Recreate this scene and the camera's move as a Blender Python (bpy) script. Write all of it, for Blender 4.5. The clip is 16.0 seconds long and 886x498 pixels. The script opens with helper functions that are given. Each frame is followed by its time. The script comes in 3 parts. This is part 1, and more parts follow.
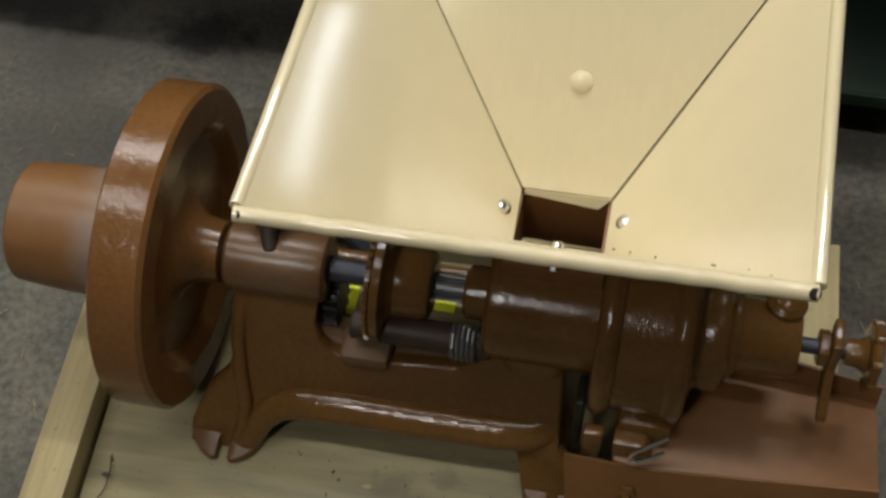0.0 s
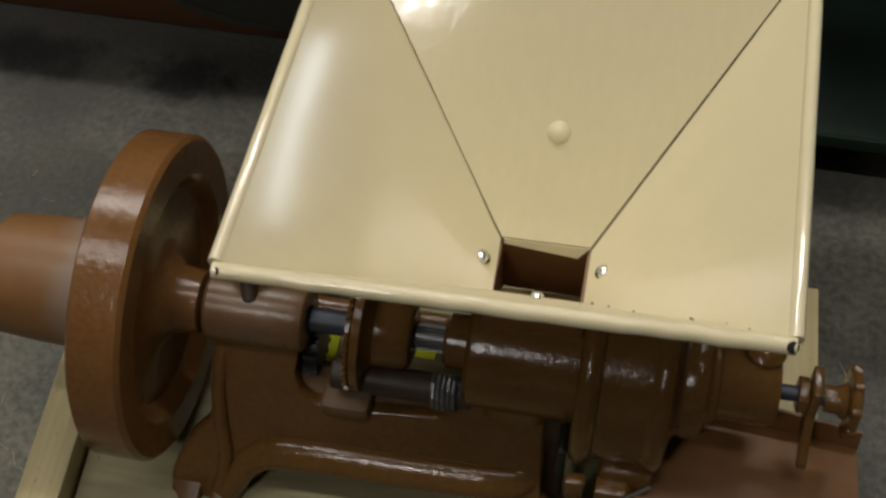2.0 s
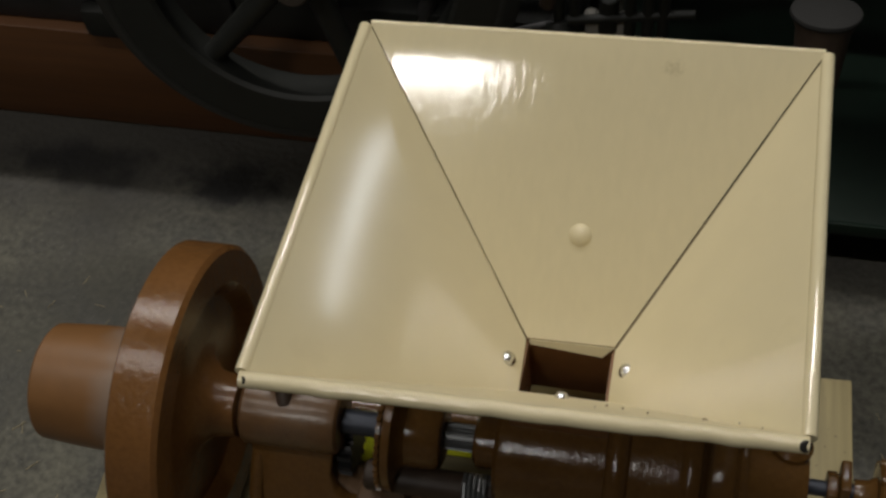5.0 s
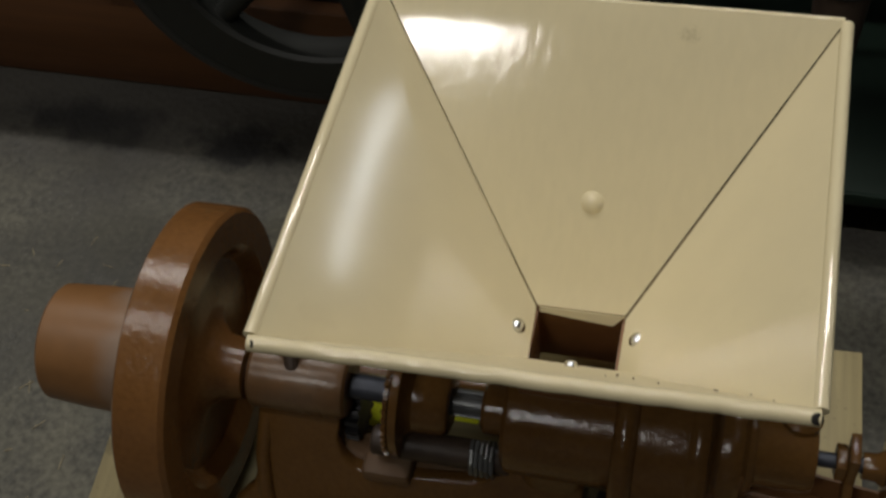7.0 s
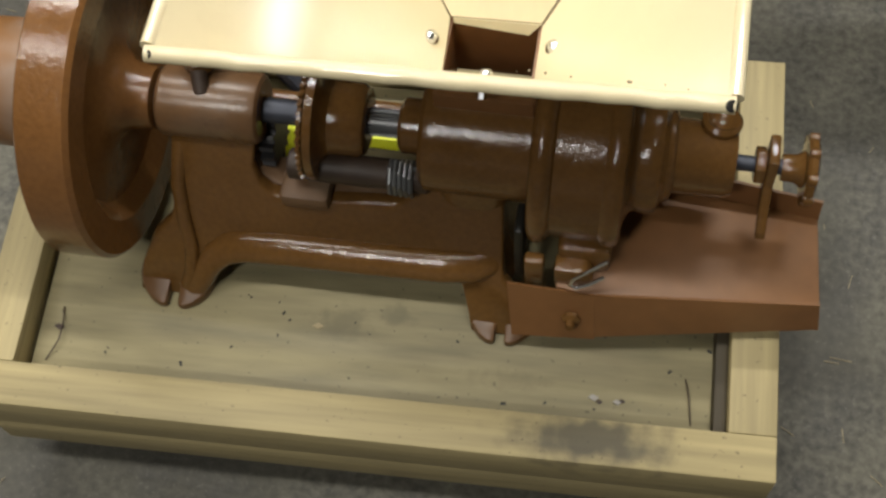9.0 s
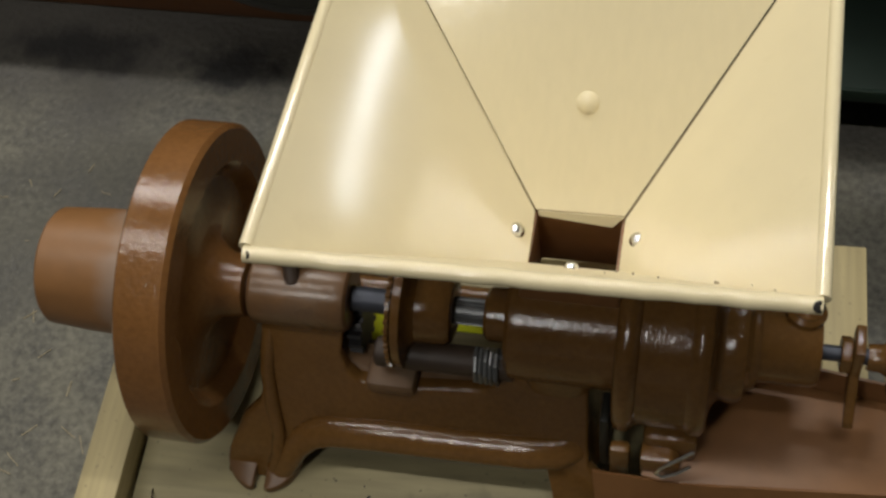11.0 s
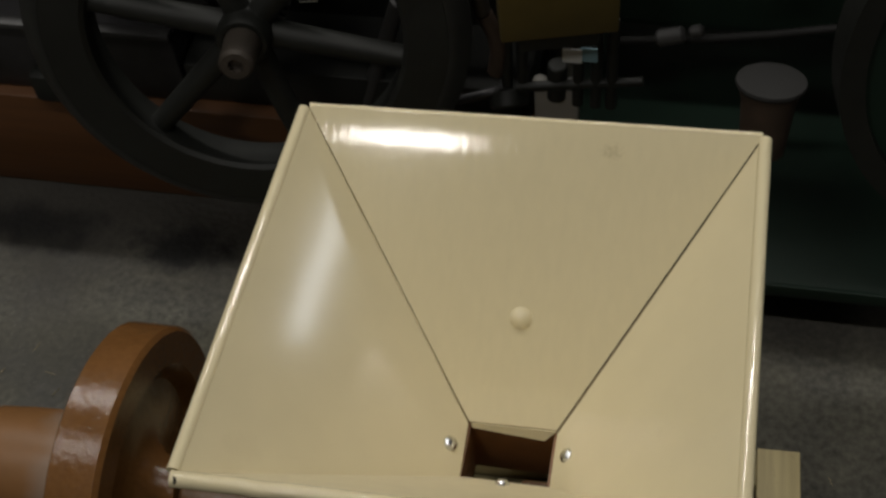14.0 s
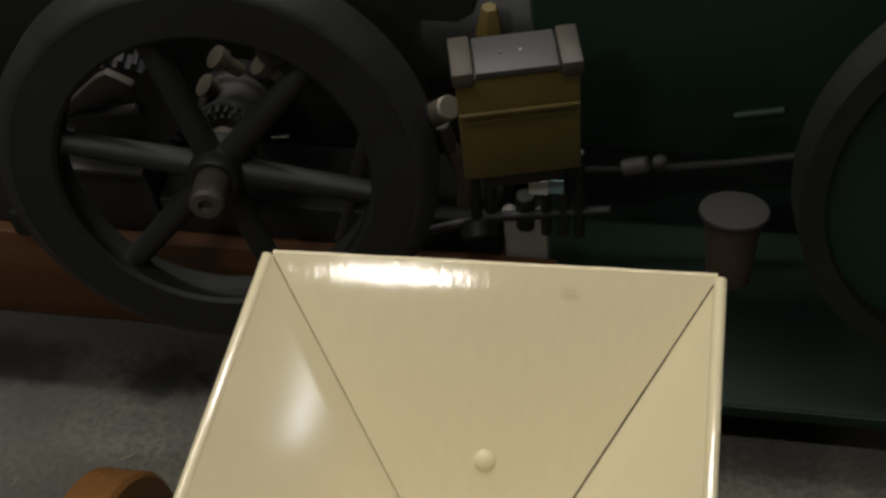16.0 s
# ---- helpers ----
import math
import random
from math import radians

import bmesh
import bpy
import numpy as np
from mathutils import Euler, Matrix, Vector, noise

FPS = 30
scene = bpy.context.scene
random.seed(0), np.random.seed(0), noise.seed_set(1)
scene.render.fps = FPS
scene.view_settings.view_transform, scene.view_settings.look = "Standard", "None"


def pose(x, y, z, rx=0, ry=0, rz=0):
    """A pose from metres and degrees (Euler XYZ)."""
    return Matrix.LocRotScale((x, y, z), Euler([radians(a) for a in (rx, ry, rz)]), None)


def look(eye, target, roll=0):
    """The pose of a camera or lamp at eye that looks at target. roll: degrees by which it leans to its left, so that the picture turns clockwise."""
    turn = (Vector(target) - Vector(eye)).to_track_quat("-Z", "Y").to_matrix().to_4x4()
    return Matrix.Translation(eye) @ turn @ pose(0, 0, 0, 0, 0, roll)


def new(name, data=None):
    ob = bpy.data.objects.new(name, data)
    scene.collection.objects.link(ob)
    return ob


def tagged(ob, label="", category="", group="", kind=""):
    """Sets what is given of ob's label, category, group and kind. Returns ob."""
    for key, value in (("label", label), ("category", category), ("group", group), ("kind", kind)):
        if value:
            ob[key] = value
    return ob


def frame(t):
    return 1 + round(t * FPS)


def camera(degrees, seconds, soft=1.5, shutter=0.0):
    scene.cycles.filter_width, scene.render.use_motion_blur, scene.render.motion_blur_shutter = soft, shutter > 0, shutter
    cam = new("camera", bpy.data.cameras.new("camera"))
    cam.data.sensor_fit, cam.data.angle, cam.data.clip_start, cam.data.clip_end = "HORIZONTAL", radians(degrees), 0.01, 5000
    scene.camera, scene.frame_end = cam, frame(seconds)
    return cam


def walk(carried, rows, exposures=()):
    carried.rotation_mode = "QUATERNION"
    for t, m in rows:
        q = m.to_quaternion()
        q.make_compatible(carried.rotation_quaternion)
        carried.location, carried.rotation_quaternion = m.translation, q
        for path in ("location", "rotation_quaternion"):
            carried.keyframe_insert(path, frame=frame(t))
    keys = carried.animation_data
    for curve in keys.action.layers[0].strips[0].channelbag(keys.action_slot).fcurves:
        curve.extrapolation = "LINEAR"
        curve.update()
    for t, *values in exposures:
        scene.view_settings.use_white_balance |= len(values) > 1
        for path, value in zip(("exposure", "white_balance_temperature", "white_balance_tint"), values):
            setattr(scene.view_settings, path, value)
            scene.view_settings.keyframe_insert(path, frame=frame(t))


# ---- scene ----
K = 0.75  # plan units to metres
cam = camera(36.4, 16.0, 2.7, 0.5)
PATH = [
    (0, (0.571, -0.413, 1.562), (0.316, 0.574, -0.159), -3.6),
    (0.5, (0.568, -0.408, 1.558), (0.302, 0.548, -0.179), -4.4),
    (1, (0.57, -0.393, 1.575), (0.312, 0.578, -0.155), -3.7),
    (1.5, (0.578, -0.393, 1.579), (0.325, 0.611, -0.132), -3.4),
    (2, (0.571, -0.394, 1.575), (0.335, 0.633, -0.125), -2.7),
    (2.5, (0.59, -0.383, 1.581), (0.36, 0.651, -0.115), -3.1),
    (3, (0.611, -0.393, 1.574), (0.381, 0.646, -0.119), -4.1),
    (3.5, (0.603, -0.392, 1.601), (0.352, 0.659, -0.082), -4.9),
    (4, (0.611, -0.396, 1.611), (0.306, 0.714, -0.025), -6.4),
    (6.5, (0.619, -0.379, 1.617), (0.248, 0.731, -0.005), -7.8),
    (7, (0.612, -0.383, 1.606), (0.256, 0.683, -0.048), -7.7),
    (7.5, (0.614, -0.389, 1.602), (0.274, 0.659, -0.067), -7.4),
    (8, (0.637, -0.394, 1.567), (0.367, 0.524, -0.189), -6.9),
    (8.5, (0.643, -0.41, 1.544), (0.411, 0.393, -0.273), -7.5),
    (9, (0.641, -0.415, 1.545), (0.413, 0.379, -0.276), -7.7),
    (9.5, (0.629, -0.414, 1.56), (0.378, 0.43, -0.236), -7.6),
    (10, (0.616, -0.403, 1.583), (0.311, 0.547, -0.15), -8.3),
    (12.5, (0.635, -0.391, 1.583), (0.277, 0.596, -0.119), -12.5),
    (13, (0.634, -0.39, 1.592), (0.281, 0.597, -0.111), -11.9),
    (13.5, (0.658, -0.343, 1.624), (0.288, 0.742, -0.015), -10.3),
    (14, (0.649, -0.325, 1.643), (0.324, 0.818, 0.034), -6.9),
    (14.5, (0.661, -0.325, 1.658), (0.292, 0.832, 0.069), -8.0),
    (15, (0.675, -0.306, 1.674), (0.289, 0.874, 0.106), -8.5),
    (15.5, (0.68, -0.281, 1.688), (0.312, 0.938, 0.146), -8.3),
    (16, (0.689, -0.284, 1.688), (0.349, 0.963, 0.162), -7.5),
]
EXPO = [(0.0, 0.17), (1.0, 0.12), (2.0, -0.15), (3.5, -0.43), (4.0, -0.51), (6.5, -0.53), (7.5, -0.47), (8.0, -0.3), (8.5, 0.5), (9.0, 0.84), (9.5, 0.9), (10.0, 0.72),
        (12.5, -0.1), (13.0, -0.13), (13.5, -0.32), (14.5, -0.71), (15.2, -0.53), (16.0, -0.26)]
walk(cam, [(t, look(Vector(eye) * K, Vector(target) * K, roll)) for t, eye, target, roll in PATH], EXPO)

# ---- light ----
world = bpy.data.worlds.new("world")
scene.world = world
world.use_nodes = True
world.node_tree.nodes["Background"].inputs[0].default_value = (0.75, 0.85, 1.0, 1)
world.node_tree.nodes["Background"].inputs[1].default_value = 0.02


def lamp(name, at, target, size_x, size_y, watts, colour, roll=0):
    data = bpy.data.lights.new(name, "AREA")
    data.shape, data.size, data.size_y, data.energy, data.color = "RECTANGLE", size_x, size_y, watts, colour
    ob = new(name, data)
    ob.matrix_world = look(Vector(at) * K, Vector(target) * K, roll)
    return ob


WARM = (1.0, 0.965, 0.9)
# three rows of long tube lamps under the ceiling
lamp("ceiling_lamp", (-0.3, 2.6, 4.2), (-0.3, 2.5999, 0.0), 3.4, 0.14, 82, WARM)
lamp("ceiling_lamp", (-0.35, -0.1, 4.2), (-0.35, -0.1001, 0.0), 3.4, 0.14, 37, WARM)
lamp("ceiling_lamp", (-0.38, -2.29, 4.2), (-0.38, -1.4, 0.0), 0.36, 0.21, 18, WARM)
# Unseen source, placed where the streak in the left hopper panel reflects it.
lamp("streak_lamp", (5.6, 3.86, 2.28), (0.3, 0.4, 0.5), 0.8, 0.07, 3.6, (0.88, 0.94, 1.0), -12)


# ---- materials ----
def material(name, colour, rough=0.5, metal=0.0, grain=40.0, vary=0.12, bump=0.15, coarse=6.0, stain=0.0, stain_colour=(0, 0, 0),
             stretch=(1, 1, 1), coat=0.0, rough_vary=0.08, stain_scale=9.0, stain_at=0.62, blots=(), specks=0.0, speck_colour=(0.03, 0.026, 0.02), speck_scale=110.0, speck_at=0.7):
    m = bpy.data.materials.new(name)
    m.use_nodes = True
    nt = m.node_tree
    n, l = nt.nodes, nt.links
    b = n["Principled BSDF"]
    b.inputs["Roughness"].default_value, b.inputs["Metallic"].default_value = rough, metal
    b.inputs["Coat Weight"].default_value, b.inputs["Coat Roughness"].default_value = coat, 0.08
    co, mp = n.new("ShaderNodeTexCoord"), n.new("ShaderNodeMapping")
    mp.inputs["Scale"].default_value = stretch
    info = n.new("ShaderNodeObjectInfo")
    shift = n.new("ShaderNodeVectorMath")
    shift.operation = "MULTIPLY_ADD"
    l.new(info.outputs["Random"], shift.inputs[0])
    shift.inputs[1].default_value = (7, 11, 5)
    l.new(co.outputs["Object"], shift.inputs[2])
    l.new(shift.outputs[0], mp.inputs["Vector"])
    fine, big = n.new("ShaderNodeTexNoise"), n.new("ShaderNodeTexNoise")
    fine.inputs["Scale"].default_value, fine.inputs["Detail"].default_value = grain, 6
    big.inputs["Scale"].default_value, big.inputs["Detail"].default_value = coarse, 3
    for t in (fine, big):
        l.new(mp.outputs[0], t.inputs["Vector"])
    add = n.new("ShaderNodeMath")
    add.operation = "ADD"
    l.new(fine.outputs["Fac"], add.inputs[0])
    l.new(big.outputs["Fac"], add.inputs[1])
    ramp = n.new("ShaderNodeMapRange")
    ramp.inputs["From Min"].default_value, ramp.inputs["From Max"].default_value = 0.6, 1.4
    ramp.inputs["To Min"].default_value, ramp.inputs["To Max"].default_value = 1 - vary, 1 + vary
    l.new(add.outputs[0], ramp.inputs["Value"])
    mix = n.new("ShaderNodeMix")
    mix.data_type, mix.blend_type = "RGBA", "MULTIPLY"
    mix.inputs["Factor"].default_value = 1
    mix.inputs["A"].default_value = (*colour, 1)
    l.new(ramp.outputs[0], mix.inputs["B"])
    out = mix.outputs["Result"]
    if stain:
        spots = n.new("ShaderNodeTexNoise")
        spots.inputs["Scale"].default_value, spots.inputs["Detail"].default_value = stain_scale, 5
        l.new(shift.outputs[0], spots.inputs["Vector"])
        cut = n.new("ShaderNodeMapRange")
        cut.inputs["From Min"].default_value, cut.inputs["From Max"].default_value = stain_at, stain_at + 0.13
        cut.inputs["To Max"].default_value = stain
        l.new(spots.outputs["Fac"], cut.inputs["Value"])
        over = n.new("ShaderNodeMix")
        over.data_type = "RGBA"
        l.new(cut.outputs[0], over.inputs["Factor"])
        l.new(out, over.inputs["A"])
        over.inputs["B"].default_value = (*stain_colour, 1)
        out = over.outputs["Result"]
    if specks:
        dots = n.new("ShaderNodeTexNoise")
        dots.inputs["Scale"].default_value, dots.inputs["Detail"].default_value = speck_scale, 1.5
        l.new(shift.outputs[0], dots.inputs["Vector"])
        pick = n.new("ShaderNodeMapRange")
        pick.inputs["From Min"].default_value, pick.inputs["From Max"].default_value = speck_at, speck_at + 0.04
        pick.inputs["To Max"].default_value = specks
        l.new(dots.outputs["Fac"], pick.inputs["Value"])
        dotted = n.new("ShaderNodeMix")
        dotted.data_type = "RGBA"
        l.new(pick.outputs[0], dotted.inputs["Factor"])
        l.new(out, dotted.inputs["A"])
        dotted.inputs["B"].default_value = (*speck_colour, 1)
        out = dotted.outputs["Result"]
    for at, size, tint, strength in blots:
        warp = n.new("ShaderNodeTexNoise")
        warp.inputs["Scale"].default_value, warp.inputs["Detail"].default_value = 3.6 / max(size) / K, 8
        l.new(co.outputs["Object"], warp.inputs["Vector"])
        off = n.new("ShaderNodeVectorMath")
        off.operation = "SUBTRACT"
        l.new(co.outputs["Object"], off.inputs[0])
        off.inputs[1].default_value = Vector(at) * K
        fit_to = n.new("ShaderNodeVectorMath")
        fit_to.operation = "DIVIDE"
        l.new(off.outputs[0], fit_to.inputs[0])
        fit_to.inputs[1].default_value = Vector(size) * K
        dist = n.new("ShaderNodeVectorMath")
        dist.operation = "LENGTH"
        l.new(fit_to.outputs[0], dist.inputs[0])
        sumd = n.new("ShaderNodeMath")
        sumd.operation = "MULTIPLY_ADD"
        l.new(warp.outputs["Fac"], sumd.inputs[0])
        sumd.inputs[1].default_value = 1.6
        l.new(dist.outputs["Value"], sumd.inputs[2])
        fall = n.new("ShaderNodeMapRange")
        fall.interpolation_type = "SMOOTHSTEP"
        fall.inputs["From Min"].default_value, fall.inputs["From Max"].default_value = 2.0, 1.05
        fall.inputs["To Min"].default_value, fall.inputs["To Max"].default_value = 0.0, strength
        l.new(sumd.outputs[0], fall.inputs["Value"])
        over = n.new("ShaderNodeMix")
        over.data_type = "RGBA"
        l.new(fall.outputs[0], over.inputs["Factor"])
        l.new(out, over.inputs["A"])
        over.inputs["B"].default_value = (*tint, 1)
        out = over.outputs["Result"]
    l.new(out, b.inputs["Base Color"])
    rr = n.new("ShaderNodeMapRange")
    rr.inputs["From Min"].default_value, rr.inputs["From Max"].default_value = 0.3, 0.7
    rr.inputs["To Min"].default_value, rr.inputs["To Max"].default_value = max(0.02, rough - rough_vary), rough + rough_vary
    l.new(big.outputs["Fac"], rr.inputs["Value"])
    l.new(rr.outputs[0], b.inputs["Roughness"])
    if bump:
        bp = n.new("ShaderNodeBump")
        bp.inputs["Strength"].default_value, bp.inputs["Distance"].default_value = bump, 0.002
        l.new(fine.outputs["Fac"], bp.inputs["Height"])
        l.new(bp.outputs[0], b.inputs["Normal"])
    return m


CREAM = material("cream_enamel", (0.69, 0.605, 0.395), 0.1, vary=0.035, grain=30, coarse=4, bump=0.02, stain=0.18,
                 stain_colour=(0.42, 0.34, 0.19), stain_scale=17, stain_at=0.66, rough_vary=0.03)
CREAM_BACK = material("cream_enamel_smudged", (0.69, 0.605, 0.395), 0.07, vary=0.035, grain=150, coarse=4, bump=0.07, stretch=(1, 0.35, 0.35), stain=0.15,
                      stain_colour=(0.42, 0.34, 0.19), stain_scale=17, stain_at=0.66, rough_vary=0.03,
                      blots=[((0.085, 0.275, 0.188), (0.013, 0.01, 0.01), (0.36, 0.3, 0.18), 0.4)])
CREAM_DUSTY = material("dusty_cream_enamel", (0.66, 0.58, 0.385), 0.65, vary=0.06, grain=60, coarse=6, bump=0.05)
FLYWHEEL = material("flywheel_enamel", (0.162, 0.073, 0.0225), 0.2, vary=0.2, grain=200, coarse=12, bump=0.24, rough_vary=0.06)
BROWN = material("brown_enamel", (0.136, 0.066, 0.0185), 0.16, vary=0.2, grain=200, coarse=14, bump=0.24, rough_vary=0.05)
BROWN_DULL = material("dull_brown_enamel", (0.125, 0.06, 0.02), 0.36, vary=0.25, grain=90, coarse=14, bump=0.2)
BROWN_MATT = material("worn_brown_paint", (0.195, 0.089, 0.031), 0.46, vary=0.14, grain=60, coarse=8, bump=0.08, stain=0.4,
                      stain_colour=(0.11, 0.05, 0.023), stain_scale=10)
PULLEY = material("worn_pulley_paint", (0.2, 0.095, 0.033), 0.42, vary=0.14, grain=60, coarse=8, bump=0.08, stain=0.3, stain_colour=(0.13, 0.06, 0.025), stain_scale=10,
                  blots=[((0.045, 0.267, 0.21), (0.045, 0.3, 0.3), (0.23, 0.18, 0.145), 0.85)])
STEEL = material("dark_steel", (0.06, 0.066, 0.085), 0.45, 0.5, vary=0.15, grain=90, bump=0.05)
BRIGHT_STEEL = material("bright_steel", (0.17, 0.175, 0.18), 0.38, 0.7, vary=0.2, grain=90, bump=0.06)
CAP = material("rubbed_brown_enamel", (0.155, 0.082, 0.036), 0.34, vary=0.25, grain=110, coarse=18, bump=0.2, stain=0.4, stain_colour=(0.17, 0.115, 0.075), stain_scale=16, stain_at=0.5)
DUSTY = material("dusty_brown_enamel", (0.16, 0.092, 0.048), 0.5, vary=0.25, grain=70, coarse=16, bump=0.15, stain=0.5, stain_colour=(0.2, 0.15, 0.1), stain_scale=22, stain_at=0.5)
ZINC = material("zinc_plate", (0.75, 0.76, 0.78), 0.22, 1.0, vary=0.06, grain=80, bump=0.03)
DARK_EDGE = material("dark_edge_strip", (0.056, 0.044, 0.024), 0.65, vary=0.3, grain=50, coarse=8, bump=0.2, stretch=(3, 0.14, 3))
PINE = material("pine_board", (0.385, 0.317, 0.16), 0.6, vary=0.32, grain=48, coarse=7, bump=0.3, stretch=(0.14, 3, 3), stain=0.4,
                stain_colour=(0.22, 0.17, 0.1), stain_scale=9, specks=0.55, speck_scale=260, speck_at=0.71, stain_at=0.66)
PINE_FRONT = material("smudged_pine_board", (0.385, 0.317, 0.16), 0.6, vary=0.32, grain=48, coarse=7, bump=0.3, stretch=(0.14, 3, 3), stain=0.4,
                      stain_colour=(0.24, 0.18, 0.1), stain_scale=9, specks=0.55, speck_scale=260, speck_at=0.71, stain_at=0.64,
                      blots=[((0.655, -0.022, 0.225), (0.1, 0.036, 0.06), (0.075, 0.068, 0.05), 0.85)])
PINE_Y = material("pine_board_crosswise", (0.385, 0.317, 0.16), 0.6, vary=0.32, grain=48, coarse=7, bump=0.3, stretch=(3, 0.14, 3), stain=0.4,
                  stain_colour=(0.22, 0.17, 0.1), stain_scale=9, specks=0.55, speck_scale=260, speck_at=0.71, stain_at=0.66)
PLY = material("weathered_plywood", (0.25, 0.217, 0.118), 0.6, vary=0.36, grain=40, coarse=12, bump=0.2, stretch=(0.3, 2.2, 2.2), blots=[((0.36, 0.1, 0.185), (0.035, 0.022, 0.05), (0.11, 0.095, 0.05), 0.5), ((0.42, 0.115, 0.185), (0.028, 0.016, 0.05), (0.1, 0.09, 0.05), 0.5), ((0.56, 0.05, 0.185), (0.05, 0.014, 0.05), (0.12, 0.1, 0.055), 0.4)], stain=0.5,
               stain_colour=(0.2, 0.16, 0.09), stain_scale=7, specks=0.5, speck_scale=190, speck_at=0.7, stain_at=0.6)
# Two wide blots paint machine shade over oil; two small ones are oil spots.
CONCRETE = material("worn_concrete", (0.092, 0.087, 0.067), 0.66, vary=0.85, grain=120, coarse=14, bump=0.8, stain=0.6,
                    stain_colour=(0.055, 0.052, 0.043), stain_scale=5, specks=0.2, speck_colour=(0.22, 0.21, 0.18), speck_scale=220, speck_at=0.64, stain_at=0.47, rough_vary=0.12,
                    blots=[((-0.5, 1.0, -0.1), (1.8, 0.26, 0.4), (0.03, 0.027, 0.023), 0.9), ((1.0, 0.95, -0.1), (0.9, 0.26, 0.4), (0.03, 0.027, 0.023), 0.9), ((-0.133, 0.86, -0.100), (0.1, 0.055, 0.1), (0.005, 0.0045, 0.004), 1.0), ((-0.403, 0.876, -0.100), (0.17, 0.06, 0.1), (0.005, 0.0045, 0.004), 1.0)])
TIMBER = material("stained_timber", (0.11, 0.044, 0.014), 0.5, vary=0.25, grain=30, coarse=6, bump=0.2, stretch=(0.2, 3, 3))
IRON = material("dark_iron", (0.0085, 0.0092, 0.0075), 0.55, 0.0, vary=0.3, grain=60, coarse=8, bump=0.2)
TREAD = material("lighter_iron_tread", (0.022, 0.0225, 0.021), 0.5, 0.2, vary=0.3, grain=60, coarse=8, bump=0.2)
GREASY = material("greasy_iron", (0.03, 0.029, 0.031), 0.45, 0.3, vary=0.3, grain=60, bump=0.2)
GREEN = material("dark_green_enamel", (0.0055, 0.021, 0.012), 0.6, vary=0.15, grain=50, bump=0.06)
OCHRE = material("ochre_painted_wood", (0.10, 0.072, 0.017), 0.5, vary=0.2, grain=40, coarse=8, bump=0.15)
GREY_PAINT = material("grey_paint", (0.04, 0.039, 0.039), 0.5, vary=0.15, grain=50, bump=0.08)
BRASS = material("dull_brass", (0.15, 0.13, 0.1), 0.4, 0.5, vary=0.15)
YELLOW = material("fluorescent_yellow_card", (0.9, 0.97, 0.02), 0.5, vary=0.05, bump=0.02)
WHITE = material("white_card", (0.7, 0.71, 0.71), 0.55, vary=0.05, bump=0.02)
RUSTY = material("rusty_iron", (0.055, 0.045, 0.036), 0.55, 0.2, vary=0.3, grain=50, bump=0.25)
RUSTY_DARK = material("dark_rust", (0.05, 0.032, 0.022), 0.6, vary=0.3, grain=50, bump=0.25)
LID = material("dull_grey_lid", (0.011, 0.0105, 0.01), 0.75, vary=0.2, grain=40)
BLUE = material("pale_blue_card", (0.22, 0.36, 0.42), 0.55, vary=0.05)
OFFWHITE = material("off_white_plastic", (0.3, 0.285, 0.26), 0.5, vary=0.1)
STRAW = material("dry_straw", (0.34, 0.28, 0.16), 0.6, vary=0.2)
SEAM = material("grimy_seam", (0.17, 0.128, 0.07), 0.7, bump=0)
HOLE_SHADE = material("painted_hole_shade", (0.01, 0.008, 0.006), 0.7, bump=0)
WALL = material("pale_bounce_shell", (0.6, 0.59, 0.56), 0.8, vary=0.15, grain=20)


# ---- mesh helpers (plan units) ----
def thing(name, at, label, category, group="", kind="", turn=0.0):
    e = new(name)
    e.empty_display_size = 0.05
    e.matrix_world = Matrix.Translation(Vector(at) * K) @ Matrix.Rotation(radians(turn), 4, "Z")
    return tagged(e, label, category, group, kind)


def part(name, bm, mat, parent=None, label="", smooth=True, flat_angle=35):
    """Links bm, whose points are in plan units round the top thing's origin, as one mesh under parent."""
    bmesh.ops.recalc_face_normals(bm, faces=bm.faces)
    bmesh.ops.scale(bm, vec=(K, K, K), verts=bm.verts)
    me = bpy.data.meshes.new(name)
    bm.to_mesh(me)
    bm.free()
    if smooth:
        me.shade_smooth()
        me.set_sharp_from_angle(angle=radians(flat_angle))
    me.materials.append(mat)
    ob = new(name, me)
    if parent is not None:
        ob.parent = parent
    if label:
        ob["label"] = label
    return ob


def box(x0, x1, y0, y1, z0, z1, bevel=0.002, bm=None, m=None):
    t = bmesh.new()
    bmesh.ops.create_cube(t, size=1)
    bmesh.ops.scale(t, vec=(x1 - x0, y1 - y0, z1 - z0), verts=t.verts)
    bmesh.ops.translate(t, vec=((x0 + x1) / 2, (y0 + y1) / 2, (z0 + z1) / 2), verts=t.verts)
    if bevel:
        bmesh.ops.bevel(t, geom=t.edges[:], offset=bevel, segments=2, affect="EDGES", profile=0.5)
    return join(bm, t, m)


def join(bm, t, m=None):
    if m is not None:
        bmesh.ops.transform(t, matrix=m, verts=t.verts)
    if bm is None:
        return t
    me = bpy.data.meshes.new("tmp")
    t.to_mesh(me)
    t.free()
    bm.from_mesh(me)
    bpy.data.meshes.remove(me)
    return bm


